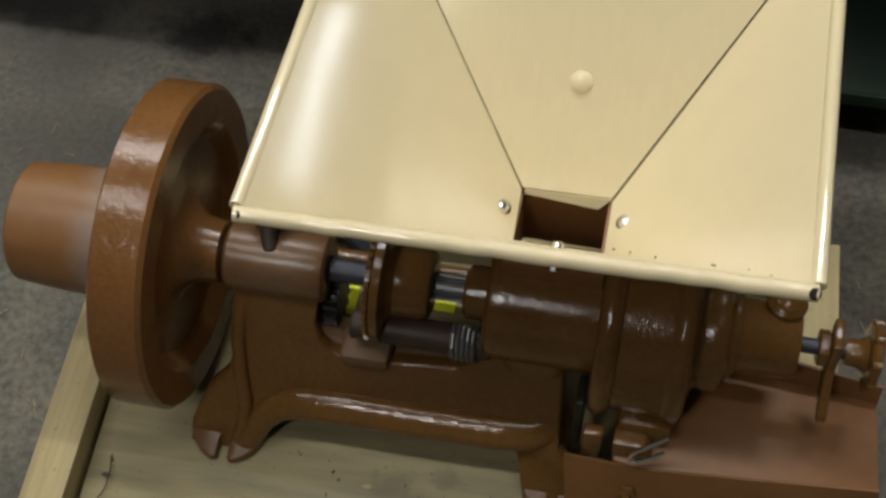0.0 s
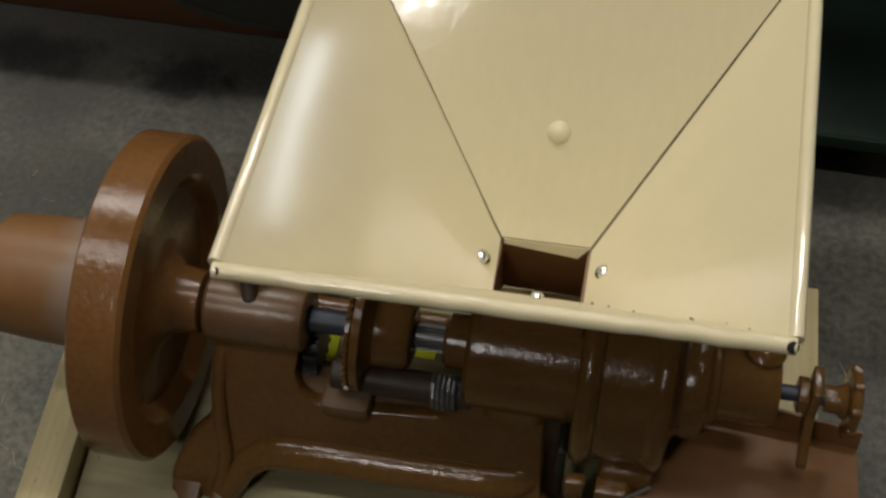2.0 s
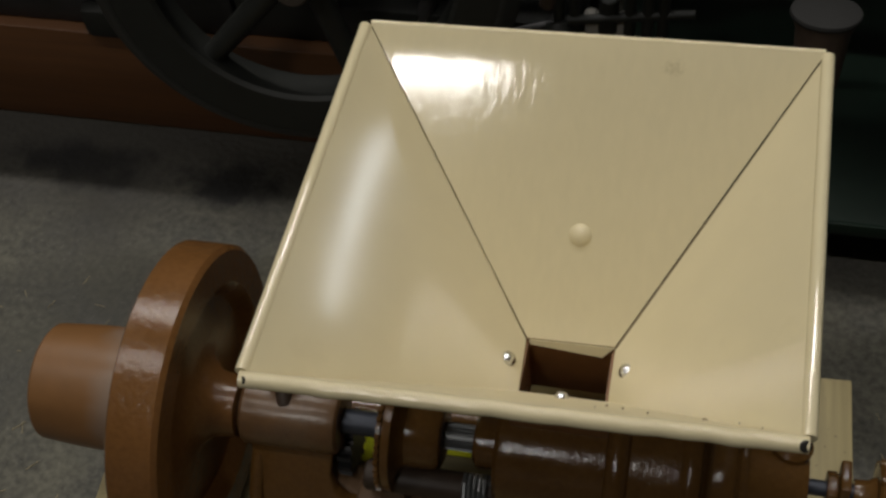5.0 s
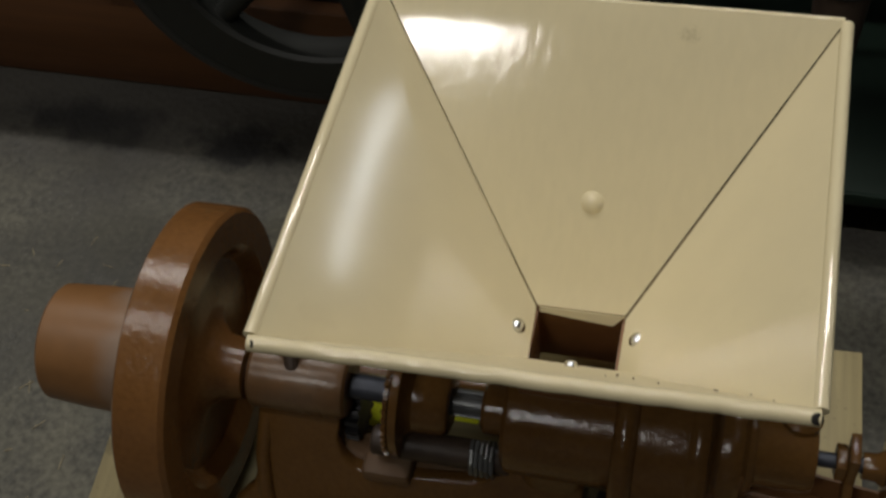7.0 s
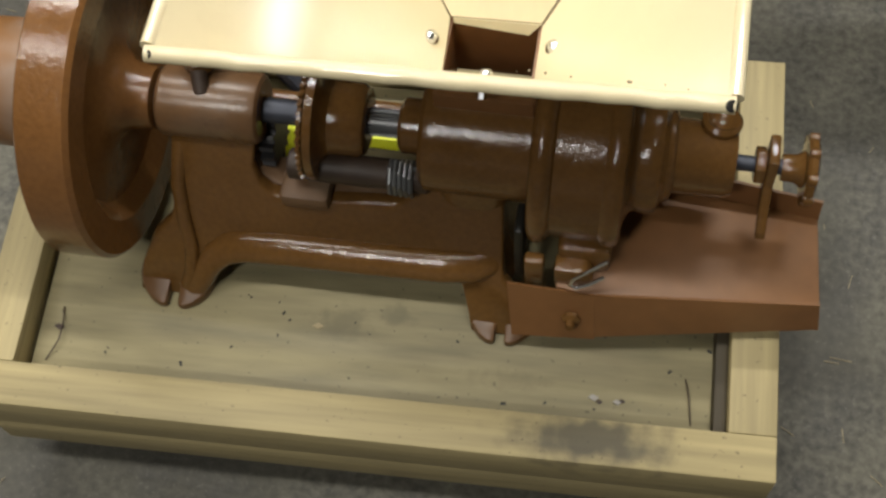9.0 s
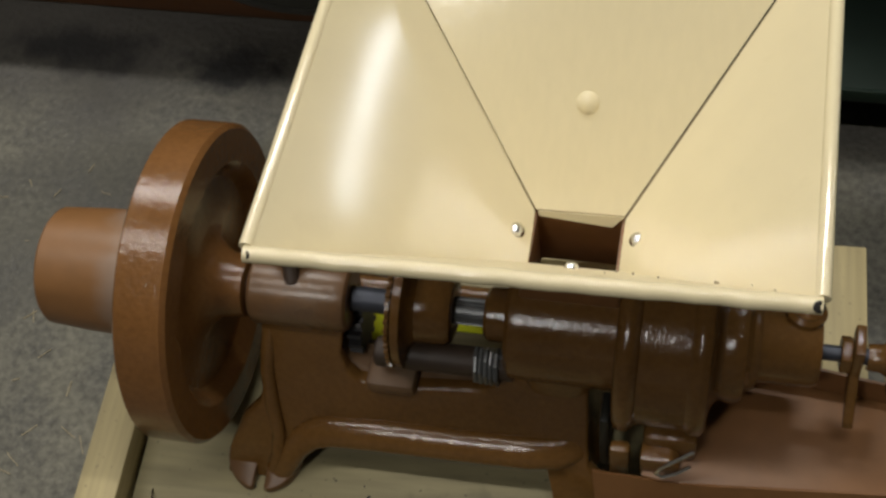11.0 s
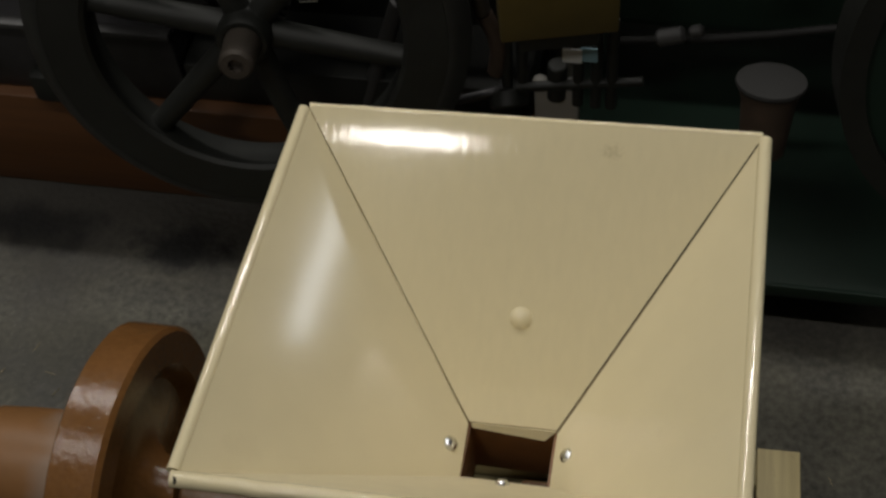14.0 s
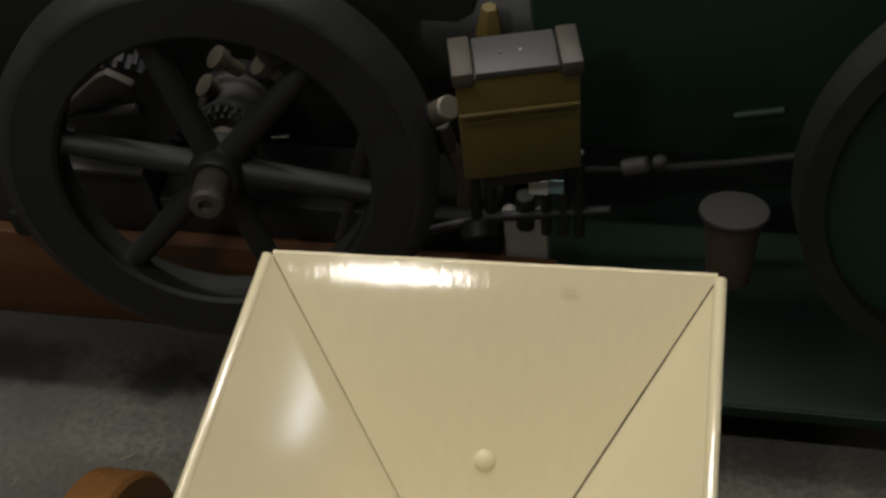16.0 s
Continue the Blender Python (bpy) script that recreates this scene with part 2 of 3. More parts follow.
def lathe(profile, seg=48, bm=None, m=None, close=True):
    """Turns (along, radius) pairs round the x axis."""
    t = bmesh.new()
    rings = []
    for a, r in profile:
        if r < 1e-6:
            rings.append([t.verts.new((a, 0, 0))])
        else:
            rings.append([t.verts.new((a, r * math.cos(k * math.tau / seg), r * math.sin(k * math.tau / seg))) for k in range(seg)])
    for p, q in zip(rings, rings[1:]):
        for k in range(seg):
            j = (k + 1) % seg
            f = [p[k % len(p)], p[j % len(p)], q[j % len(q)], q[k % len(q)]]
            f = list(dict.fromkeys(f))
            if len(f) > 2:
                t.faces.new(f)
    return join(bm, t, m)


def along(a, b):
    """A matrix that lays the x axis from a towards b."""
    return Matrix.Translation(a) @ (Vector(b) - Vector(a)).to_track_quat("X", "Z").to_matrix().to_4x4()


def rod(a, b, r, bm=None, seg=16, r2=None, cap=0.15):
    d = (Vector(b) - Vector(a)).length
    r2 = r if r2 is None else r2
    c, c2 = r * cap, r2 * cap
    return lathe([(0, 0), (0, r - c), (c, r), (d - c2, r2), (d, r2 - c2), (d, 0)], seg, bm, along(a, b))


def pipe(points, r, bm=None, seg=10):
    t = bmesh.new()
    pts = [Vector(p) for p in points]
    rings, up = [], None
    for k, p in enumerate(pts):
        d = (pts[min(k + 1, len(pts) - 1)] - pts[max(k - 1, 0)]).normalized()
        if up is None:
            up = d.orthogonal().normalized()
        up = (up - d * up.dot(d)).normalized()
        side = d.cross(up)
        rings.append([t.verts.new(p + r * (up * math.cos(a * math.tau / seg) + side * math.sin(a * math.tau / seg))) for a in range(seg)])
    for p, q in zip(rings, rings[1:]):
        for k in range(seg):
            t.faces.new((p[k], p[(k + 1) % seg], q[(k + 1) % seg], q[k]))
    t.faces.new(rings[0][::-1])
    t.faces.new(rings[-1])
    return join(bm, t)


def prism(poly, lo, hi, axis="z", bevel=0.0, bm=None, m=None, segments=2):
    """A flat outline pushed from lo to hi along an axis: (x, y) for z, (x, z) for y, (y, z) for x."""
    t = bmesh.new()
    put = {"z": lambda u, v, w: (u, v, w), "y": lambda u, v, w: (u, w, v), "x": lambda u, v, w: (w, u, v)}[axis]
    a = [t.verts.new(put(u, v, lo)) for u, v in poly]
    b = [t.verts.new(put(u, v, hi)) for u, v in poly]
    t.faces.new(a)
    t.faces.new(b[::-1])
    for k in range(len(a)):
        j = (k + 1) % len(a)
        t.faces.new((a[k], b[k], b[j], a[j]))
    if bevel:
        bmesh.ops.recalc_face_normals(t, faces=t.faces)
        bmesh.ops.bevel(t, geom=t.edges[:], offset=bevel, segments=segments, affect="EDGES", profile=0.5)
    return join(bm, t, m)


def loft(sections, seg=28, power=3.0, bm=None):
    """Joins rounded rectangles (cx, cy, z, half_x, half_y) from section to section."""
    t = bmesh.new()
    rings = []
    for cx, cy, z, hx, hy in sections:
        ring = []
        for k in range(seg):
            a = k * math.tau / seg
            c, s = math.cos(a), math.sin(a)
            e = 2 / power
            ring.append(t.verts.new((cx + hx * math.copysign(abs(c) ** e, c), cy + hy * math.copysign(abs(s) ** e, s), z)))
        rings.append(ring)
    for p, q in zip(rings, rings[1:]):
        for k in range(seg):
            t.faces.new((p[k], p[(k + 1) % seg], q[(k + 1) % seg], q[k]))
    t.faces.new(rings[0][::-1])
    t.faces.new(rings[-1])
    return join(bm, t)


def sheet(corners, thick, bm=None, cuts=8, sag=0.0):
    """A slightly uneven sheet between four corners, thick metres deep."""
    t = bmesh.new()
    a, b, c, d = [Vector(p) for p in corners]
    n = (b - a).cross(d - a).normalized()
    grids = []
    for off in (0.0, thick):
        g = []
        for i in range(cuts + 1):
            u, row = i / cuts, []
            for j in range(cuts + 1):
                v = j / cuts
                p = (a * (1 - u) + b * u) * (1 - v) + (d * (1 - u) + c * u) * v
                w = sag * 16 * u * (1 - u) * v * (1 - v)
                row.append(t.verts.new(p + n * (off + w)))
            g.append(row)
        grids.append(g)
    for k, g in enumerate(grids):
        for i in range(cuts):
            for j in range(cuts):
                t.faces.new((g[i][j], g[i + 1][j], g[i + 1][j + 1], g[i][j + 1]))
    g, h = grids
    edge = [(i, 0) for i in range(cuts)] + [(cuts, j) for j in range(cuts)] + [(i, cuts) for i in range(cuts, 0, -1)] + [(0, j) for j in range(cuts, 0, -1)]
    for (i, j), (p, q) in zip(edge, edge[1:] + edge[:1]):
        t.faces.new((g[i][j], g[p][q], h[p][q], h[i][j]))
    return join(bm, t)


def toothed(n, r0, r1, lo, hi, m=None):
    pts = []
    for k in range(n):
        for off, r in ((0.0, r0), (0.28, r0), (0.4, r1), (0.72, r1), (0.88, r0)):
            a = (k + off) * math.tau / n
            pts.append((r * math.cos(a), r * math.sin(a)))
    return prism(pts, lo, hi, "x", m=m)


def box_ring(x0, x1, y0, y1, z0, z1, wall):
    t = bmesh.new()
    loops = []
    for d, z in ((0, z0), (0, z1), (wall, z1), (wall, z0)):
        loops.append([t.verts.new((x, y, z)) for x, y in ((x0 + d, y0 + d), (x1 - d, y0 + d), (x1 - d, y1 - d), (x0 + d, y1 - d))])
    for a, c in zip(loops, loops[1:] + loops[:1]):
        for k in range(4):
            t.faces.new((a[k], a[(k + 1) % 4], c[(k + 1) % 4], c[k]))
    bmesh.ops.bevel(t, geom=t.edges[:], offset=0.0015, segments=2, affect="EDGES")
    return t


FLOOR = -0.10
AX, AY, AZ = 0.0, 0.267, 0.296   # the mill's shaft runs along x through this point


def on_shaft(x=0.0):
    return Matrix.Translation((x, AY, AZ))


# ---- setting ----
tagged(part("floor", box(-8, 9, -7, 8, FLOOR - 0.2, FLOOR, 0), CONCRETE, smooth=False), "worn grey concrete shop floor with oil stains and painted-in shade by the machines", "floor", kind="structure")
# Unseen room shell, made pale to bounce lamp light onto the machines.
tagged(part("ceiling", box(-8, 9, -7, 8, 5.2, 5.4, 0), WALL, smooth=False), "unseen plain pale ceiling, added to bounce light", "ceiling", kind="structure")
for nm, b in (("wall_north", (-8, 9, 8, 8.2)), ("wall_south", (-8, 9, -7.2, -7)), ("wall_west", (-8.2, -8, -7, 8)), ("wall_east", (9, 9.2, -7, 8))):
    tagged(part(nm, box(*b, FLOOR - 0.2, 5.4, 0), WALL, smooth=False), "unseen plain pale wall, added to bounce light", "wall", kind="structure")

# ---- wooden skid under the mill ----
pallet = thing("wooden_skid", (0, 0, FLOOR), "pine skid with raised rim boards and plywood deck on concrete", "skid", turn=2.07)
H0 = -FLOOR
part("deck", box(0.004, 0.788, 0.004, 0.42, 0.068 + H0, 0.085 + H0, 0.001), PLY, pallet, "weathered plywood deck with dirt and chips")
for z0, z1, e, front in ((0.048, 0.125, 0.0, PINE_FRONT), (-0.03, 0.0455, 0.003, PINE)):
    lo, hi = z0 + H0, z1 + H0
    part("rim_board", box(-0.05 + e, 0.855 - e, -0.049 + e, 0.002, lo, hi, 0.0018), front, pallet, "pine rim board with dark oily smudge" if front is PINE_FRONT else "")
    part("rim_board", box(0.803, 0.855 - e, 0.0022, 0.4735, lo, hi, 0.0015), PINE_Y, pallet)
    part("rim_board", box(-0.05 + e, -0.0005, 0.0022, 0.4735, lo, hi, 0.0015), PINE_Y, pallet)
    part("rim_board", box(0.0, 0.8025, 0.4225, 0.4735, lo, hi, 0.0025), PINE, pallet)
# dark strip filling the gap between deck and right rim board
part("edge_strip", box(0.7885, 0.8028, 0.003, 0.42, 0.06 + H0, 0.104 + H0, 0.002), DARK_EDGE, pallet, "dark strip in the gap beside deck")
part("base_panel", box(0.0, 0.8025, 0.0025, 0.422, 0.01 + H0, 0.022 + H0, 0.001), PLY, pallet)
for y0 in (0.06, 0.2, 0.36):
    part("deck_batten", box(0.004, 0.788, y0, y0 + 0.04, 0.0225 + H0, 0.0675 + H0, 0.002), PINE, pallet)
for y0 in (0.03, 0.19, 0.38):
    part("runner", box(-0.02, 0.83, y0, y0 + 0.05, 0.0, -0.031 + H0, 0.003), PINE, pallet)

# ---- feed mill ----
mill = thing("feed_mill", (0, 0, 0.085), "brown enamelled cast-iron burr feed mill on plywood deck", "mill")
DZ = Matrix.Translation((0, 0, -0.085))


def mill_part(name, bm, mat=BROWN, label="", parent=None, flat_angle=35):
    bmesh.ops.transform(bm, matrix=DZ, verts=bm.verts)
    return part(name, bm, mat, parent or mill, label, flat_angle=flat_angle)


R = 0.18
mill_part("flywheel", lathe([(0.076, 0.075), (0.076, 0.13), (0.064, R - 0.006), (0.068, R), (0.116, R), (0.121, R - 0.005), (0.121, 0.138), (0.116, 0.131),
                             (0.109, 0.127), (0.104, 0.12), (0.104, 0.068), (0.111, 0.05), (0.124, 0.038), (0.149, 0.034), (0.15, 0.031), (0.15, 0.013)], 96, m=on_shaft()), FLYWHEEL)
mill_part("belt_pulley", lathe([(-0.05, 0.0), (-0.06, 0.045), (-0.079, 0.055), (-0.079, 0.064), (-0.076, 0.067), (-0.03, 0.0705), (0.03, 0.072), (0.069, 0.073)], 72, m=on_shaft()),
          PULLEY, "worn brown flat-belt pulley")
mill_part("shaft", rod((-0.04, AY, AZ), (0.455, AY, AZ), 0.0138, seg=32), STEEL, "bare dark steel shaft")
mill_part("bearing_cap", lathe([(0.156, 0.015), (0.156, 0.035), (0.16, 0.039), (0.256, 0.039), (0.265, 0.037), (0.268, 0.033), (0.268, 0.015)], 48, m=on_shaft()), CAP)
cup = mill_part("grease_cup", lathe([(0, 0.008), (0.012, 0.009), (0.014, 0.019), (0.032, 0.021), (0.035, 0.017), (0.035, 0)], 24, m=along((0.2, 0.293, 0.325), (0.199, 0.296, 0.4))))
mill_part("cup_stem", rod((0.207, 0.26, 0.328), (0.202, 0.28, 0.345), 0.009), RUSTY_DARK, "dark greasy stem", cup)
# pedestal, legs and webs of the casting
mill_part("pedestal", loft([(0.218, AY, 0.28, 0.05, 0.03), (0.214, AY, 0.235, 0.044, 0.045), (0.205, AY, 0.18, 0.04, 0.06), (0.2, AY, 0.13, 0.036, 0.07)]), flat_angle=60)
OUTLINE = [(0.166, 0.292), (0.165, 0.237), (0.165, 0.209), (0.157, 0.18), (0.134, 0.157), (0.117, 0.122), (0.112, 0.089), (0.19, 0.089), (0.194, 0.104), (0.209, 0.134),
           (0.219, 0.143), (0.235, 0.148), (0.352, 0.151), (0.482, 0.153), (0.494, 0.143), (0.5, 0.121), (0.507, 0.089), (0.575, 0.089), (0.576, 0.118), (0.54, 0.154), (0.533, 0.253),
           (0.441, 0.251), (0.43, 0.234), (0.415, 0.227), (0.302, 0.219), (0.277, 0.222), (0.264, 0.232), (0.257, 0.25), (0.262, 0.292)]


def lean(bm, side):
    """Lays an upright sheet against the casting's sloping flank."""
    for v in bm.verts:
        y = v.co.y + 0.128 + 0.6 * (v.co.z - 0.1)
        v.co.y = y if side < 0 else 2 * AY - y
    return bm


for side in (-1, 1):
    shape = OUTLINE if side < 0 else [(0.17, 0.17), (0.157, 0.155), (0.134, 0.14), (0.117, 0.115), (0.112, 0.089), (0.19, 0.089), (0.209, 0.12), (0.235, 0.135), (0.482, 0.135), (0.5, 0.115), (0.507, 0.089), (0.575, 0.089), (0.55, 0.15), (0.53, 0.17)]
    wall = mill_part("side_wall", lean(prism(shape, 0.0, 0.016, "y", 0.003), side), flat_angle=50)
    if side > 0:
        break
    bead = [(0.178, 0.004, 0.1), (0.192, 0.0, 0.122), (0.206, -0.004, 0.145), (0.224, -0.005, 0.159), (0.245, -0.005, 0.164), (0.30, -0.005, 0.166), (0.38, -0.005, 0.167), (0.47, -0.005, 0.169), (0.505, -0.002, 0.17), (0.53, 0.014, 0.17)]
    mill_part("rail_bead", lean(pipe(bead, 0.0145, seg=18), side), parent=wall, flat_angle=80)
    mill_part("rib", lean(pipe([(0.175, 0.012, 0.285), (0.172, 0.004, 0.255), (0.17, -0.002, 0.225), (0.174, -0.004, 0.187), (0.18, -0.004, 0.155), (0.177, -0.003, 0.125), (0.17, -0.001, 0.105)], 0.008, seg=12), side), parent=wall)


def slotted_foot(cx, y_front, y_back, half, w=0.0085, deep=0.032):
    """A foot with an open bolt slot towards the front."""
    pts = []
    yc = y_front + half
    for k in range(9):
        a = math.pi + k * math.pi / 8 * 0.40
        pts.append((cx + half * math.cos(a), yc + half * math.sin(a)))
    pts += [(cx - w, y_front + 0.003), (cx - w, y_front + deep)]
    pts += [(cx + w * math.cos(a), y_front + deep + w * math.sin(a)) for a in (2.4, 1.57, 0.74)]
    pts += [(cx + w, y_front + deep), (cx + w, y_front + 0.003)]
    for k in range(9):
        a = math.tau - math.pi * 0.4 * (1 - k / 8)
        pts.append((cx + half * math.cos(a), yc + half * math.sin(a)))
    pts += [(cx + half * 0.9, y_back), (cx - half * 0.9, y_back)]
    return pts




def sloped(bm, y_back=0.165, slope=0.22):
    """Lets the top of a foot fall towards the front."""
    for v in bm.verts:
        if v.co.z > 0.092:
            v.co.z -= slope * max(0.0, y_back - v.co.y)
    return bm


mill_part("foot", sloped(prism(slotted_foot(0.155, 0.101, 0.17, 0.044, 0.0065, 0.026), 0.0855, 0.113, bevel=0.003)), BROWN_DULL)
mill_part("foot", sloped(prism(slotted_foot(0.541, 0.107, 0.17, 0.038, 0.0055, 0.02), 0.0855, 0.111, bevel=0.003)), BROWN_DULL)
mill_part("foot", box(0.115, 0.2, 0.37, 0.43, 0.0855, 0.107, 0.006), BROWN_DULL)
mill_part("foot", box(0.50, 0.58, 0.37, 0.43, 0.0855, 0.105, 0.006), BROWN_DULL)
leg = loft([(0.507, AY, 0.3, 0.055, 0.055), (0.5, AY, 0.23, 0.04, 0.06), (0.505, AY, 0.18, 0.036, 0.075), (0.52, AY, 0.12, 0.034, 0.1)], power=4)
mill_part("chamber_pedestal", leg, flat_angle=60)
mill_part("gear_flange", lathe([(0.324, 0.014), (0.324, 0.066), (0.326, 0.069), (0.335, 0.07), (0.338, 0.05), (0.345, 0.041), (0.376, 0.04), (0.382, 0.036), (0.384, 0.03), (0.384, 0.014)], 48, m=on_shaft()))
mill_part("flange_teeth", toothed(44, 0.066, 0.0705, 0.319, 0.3238, m=Matrix.Translation((0, AY, AZ))))
mill_part("splined_sleeve", toothed(22, 0.0138, 0.0152, 0.3845, 0.418, m=Matrix.Translation((0, AY, AZ))), BRIGHT_STEEL, "ridged bright steel sleeve")
gear = toothed(16, 0.028, 0.037, 0.262, 0.277, m=Matrix.Translation((0, 0.268, 0.24)))
mill_part("pinion", gear, GREASY, "greasy iron gear")
mill_part("lower_shaft", rod((0.30, 0.222, 0.266), (0.455, 0.222, 0.266), 0.017), RUSTY_DARK)
coil = [(0.412 + 0.0007 * k, 0.218 + 0.018 * math.cos(k * 0.8), 0.268 + 0.018 * math.sin(k * 0.8)) for k in range(42)]
mill_part("coil_spring", pipe(coil, 0.003, seg=8), BRIGHT_STEEL, "shiny steel spring")
mill_part("shelf", box(0.288, 0.344, 0.192, 0.236, 0.212, 0.239, 0.008), DUSTY)
mill_part("inner_ledge", box(0.30, 0.437, 0.2, 0.262, 0.196, 0.221, 0.006), DUSTY, "dusty brown ledge inside casting")
mill_part("inner_web", lean(prism([(0.238, 0.285), (0.247, 0.255), (0.256, 0.238), (0.27, 0.226), (0.29, 0.219), (0.315, 0.217), (0.315, 0.19), (0.225, 0.19), (0.225, 0.285)], 0.017, 0.05, "y", 0.003), -1), DUSTY, "dusty brown web inside casting", flat_angle=50)
mill_part("inner_bearing", lathe([(0.418, 0.0142), (0.418, 0.025), (0.422, 0.03), (0.46, 0.031), (0.46, 0.0142)], 40, m=on_shaft()))
chamber = lathe([(0.445, 0.0), (0.445, 0.06), (0.45, 0.066)] + [(0.456 + 0.01 * k, 0.067) for k in range(12)] + [(0.57, 0.0)], 64, m=on_shaft())
inlet = [f for f in chamber.faces if f.calc_center_median().z > 0.285 and 0.262 < f.calc_center_median().y < 0.347 and 0.462 < f.calc_center_median().x < 0.558]
bmesh.ops.delete(chamber, geom=inlet, context="FACES")   # open feed inlet under the throat
mill_part("chamber_neck", chamber)
mill_part("feed_throat", box_ring(0.4585, 0.5615, 0.256, 0.3555, 0.286, 0.3875, 0.007), BROWN_MATT)
mill_part("chamber_plate", lathe([(0.563, 0.0), (0.563, 0.098), (0.5655, 0.104), (0.571, 0.1075), (0.578, 0.1075), (0.584, 0.104), (0.588, 0.098), (0.588, 0.0)], 72, m=on_shaft()))
mill_part("grinding_chamber", lathe([(0.586, 0.0), (0.586, 0.099), (0.638, 0.1), (0.642, 0.1035), (0.651, 0.1045), (0.657, 0.102), (0.66, 0.096), (0.661, 0.0)], 72, m=on_shaft()))
mill_part("chamber_lug", box(0.598, 0.655, 0.165, 0.21, 0.2, 0.25, 0.006))
mill_part("end_collar", lathe([(0.659, 0.0), (0.659, 0.084), (0.663, 0.074), (0.667, 0.065), (0.671, 0.0625), (0.677, 0.064), (0.688, 0.064), (0.693, 0.0615), (0.696, 0.055), (0.699, 0.05), (0.704, 0.048), (0.707, 0.044), (0.707, 0.0)], 64, m=on_shaft()))
mill_part("end_bearing", lathe([(0.698, 0.0), (0.698, 0.044), (0.704, 0.0405), (0.76, 0.0385), (0.768, 0.035), (0.768, 0.0)], 56, m=on_shaft()))
mill_part("oil_cup", lathe([(0, 0.0), (0.0, 0.02), (0.018, 0.021), (0.022, 0.017), (0.018, 0.013), (0.008, 0.0)], 28, m=along((0.748, 0.288, 0.32), (0.752, 0.294, 0.36))))
mill_part("adjusting_screw", rod((0.765, AY, AZ), (0.84, AY, AZ), 0.0085), STEEL)
mill_part("lock_nut", prism([(0.02 * math.cos(k * math.pi / 3 + 0.3) + AY, 0.02 * math.sin(k * math.pi / 3 + 0.3) + AZ) for k in range(6)], 0.789, 0.8, "x", 0.0015))
mill_part("lock_lever", prism([(AY + 0.021, AZ + 0.03), (AY - 0.014, AZ + 0.03), (AY - 0.018, AZ - 0.012), (AY - 0.036, AZ - 0.03), (AY - 0.057, AZ - 0.045), (AY - 0.06, AZ - 0.053), (AY - 0.053, AZ - 0.058), (AY - 0.016, AZ - 0.045), (AY + 0.016, AZ - 0.02)], 0.8005, 0.811, "x", 0.002))
knob = lathe([(0.816, 0.0), (0.816, 0.014), (0.83, 0.015), (0.838, 0.02), (0.839, 0.034), (0.842, 0.037), (0.848, 0.036), (0.851, 0.03), (0.849, 0.0)], 40, m=on_shaft())
hand_knob = mill_part("hand_knob", knob)
for k in range(8):
    a = k * math.tau / 8
    mill_part("grip_lug", lathe([(-0.007, 0.0), (-0.005, 0.006), (0.004, 0.006), (0.006, 0.0)], 12, m=on_shaft(0.845) @ Matrix.Rotation(a, 4, "X") @ Matrix.Translation((0, 0, 0.034))), parent=hand_knob)
# discharge spout
spout = prism([(0.6, 0.1435), (0.642, 0.138), (0.8785, 0.1588), (0.872, 0.2625), (0.60, 0.285)], 0.197, 0.2003, bevel=0.0008)
mill_part("spout_tray", spout, BROWN_MATT, "worn brown sheet-metal spout", flat_angle=50)
mill_part("spout_side", sheet([(0.5475, 0.141, 0.199), (0.642, 0.1375, 0.2015), (0.648, 0.116, 0.129), (0.556, 0.111, 0.124)], 0.003, cuts=6), BROWN_MATT, flat_angle=50)
mill_part("spout_side", sheet([(0.642, 0.1375, 0.2015), (0.8785, 0.158, 0.2025), (0.886, 0.149, 0.157), (0.648, 0.118, 0.131)], 0.003, sag=-0.002), BROWN_MATT, flat_angle=50)
mill_part("spout_back", sheet([(0.66, 0.287, 0.197), (0.873, 0.262, 0.197), (0.873, 0.27, 0.226), (0.66, 0.292, 0.24)], 0.003), BROWN_MATT, flat_angle=50)
mill_part("spout_bolt", join(lathe([(0, 0), (0, 0.0105), (0.004, 0.0105), (0.007, 0.006), (0.007, 0.0)], 6, m=along((0.62, 0.125, 0.164), (0.62, 0.09, 0.172))), rod((0.62, 0.126, 0.164), (0.62, 0.11, 0.168), 0.005)), BROWN)
mill_part("hinge_block", prism([(0.597, 0.232), (0.63, 0.232), (0.64, 0.215), (0.628, 0.2), (0.597, 0.19)], 0.148, 0.17, "y", 0.003))
mill_part("wire_clip", pipe([(0.652, 0.15, 0.268), (0.632, 0.143, 0.25), (0.619, 0.14, 0.236), (0.615, 0.138, 0.224), (0.622, 0.138, 0.217), (0.636, 0.14, 0.226), (0.65, 0.146, 0.236)], 0.0022), ZINC, "bent bright wire clip")
mill_part("clamp_lever", box(0.564, 0.586, 0.15, 0.165, 0.165, 0.24, 0.005))
# Near-black plate put in to stand for the shade in the open slot.
mill_part("side_gap_plate", box(0.552, 0.562, 0.165, 0.2, 0.16, 0.28, 0.003), IRON)

# ---- hopper ----
hopper = thing("feed_hopper", (0.5, 0.3, 0.39), "cream enamelled sheet-metal hopper with rolled rim bolted on mill", "hopper")
HZ = Matrix.Translation((-0.5, -0.3, -0.39))
ZT, ZB = 0.596, 0.389
TOP = {"fl": (0.248, 0.148), "fr": (0.7325, 0.158), "bl": (0.262, 0.584), "br": (0.735, 0.597)}
BOT = {"fl": (0.4635, 0.281), "fr": (0.5595, 0.282), "bl": (0.4625, 0.347), "br": (0.5585, 0.349)}


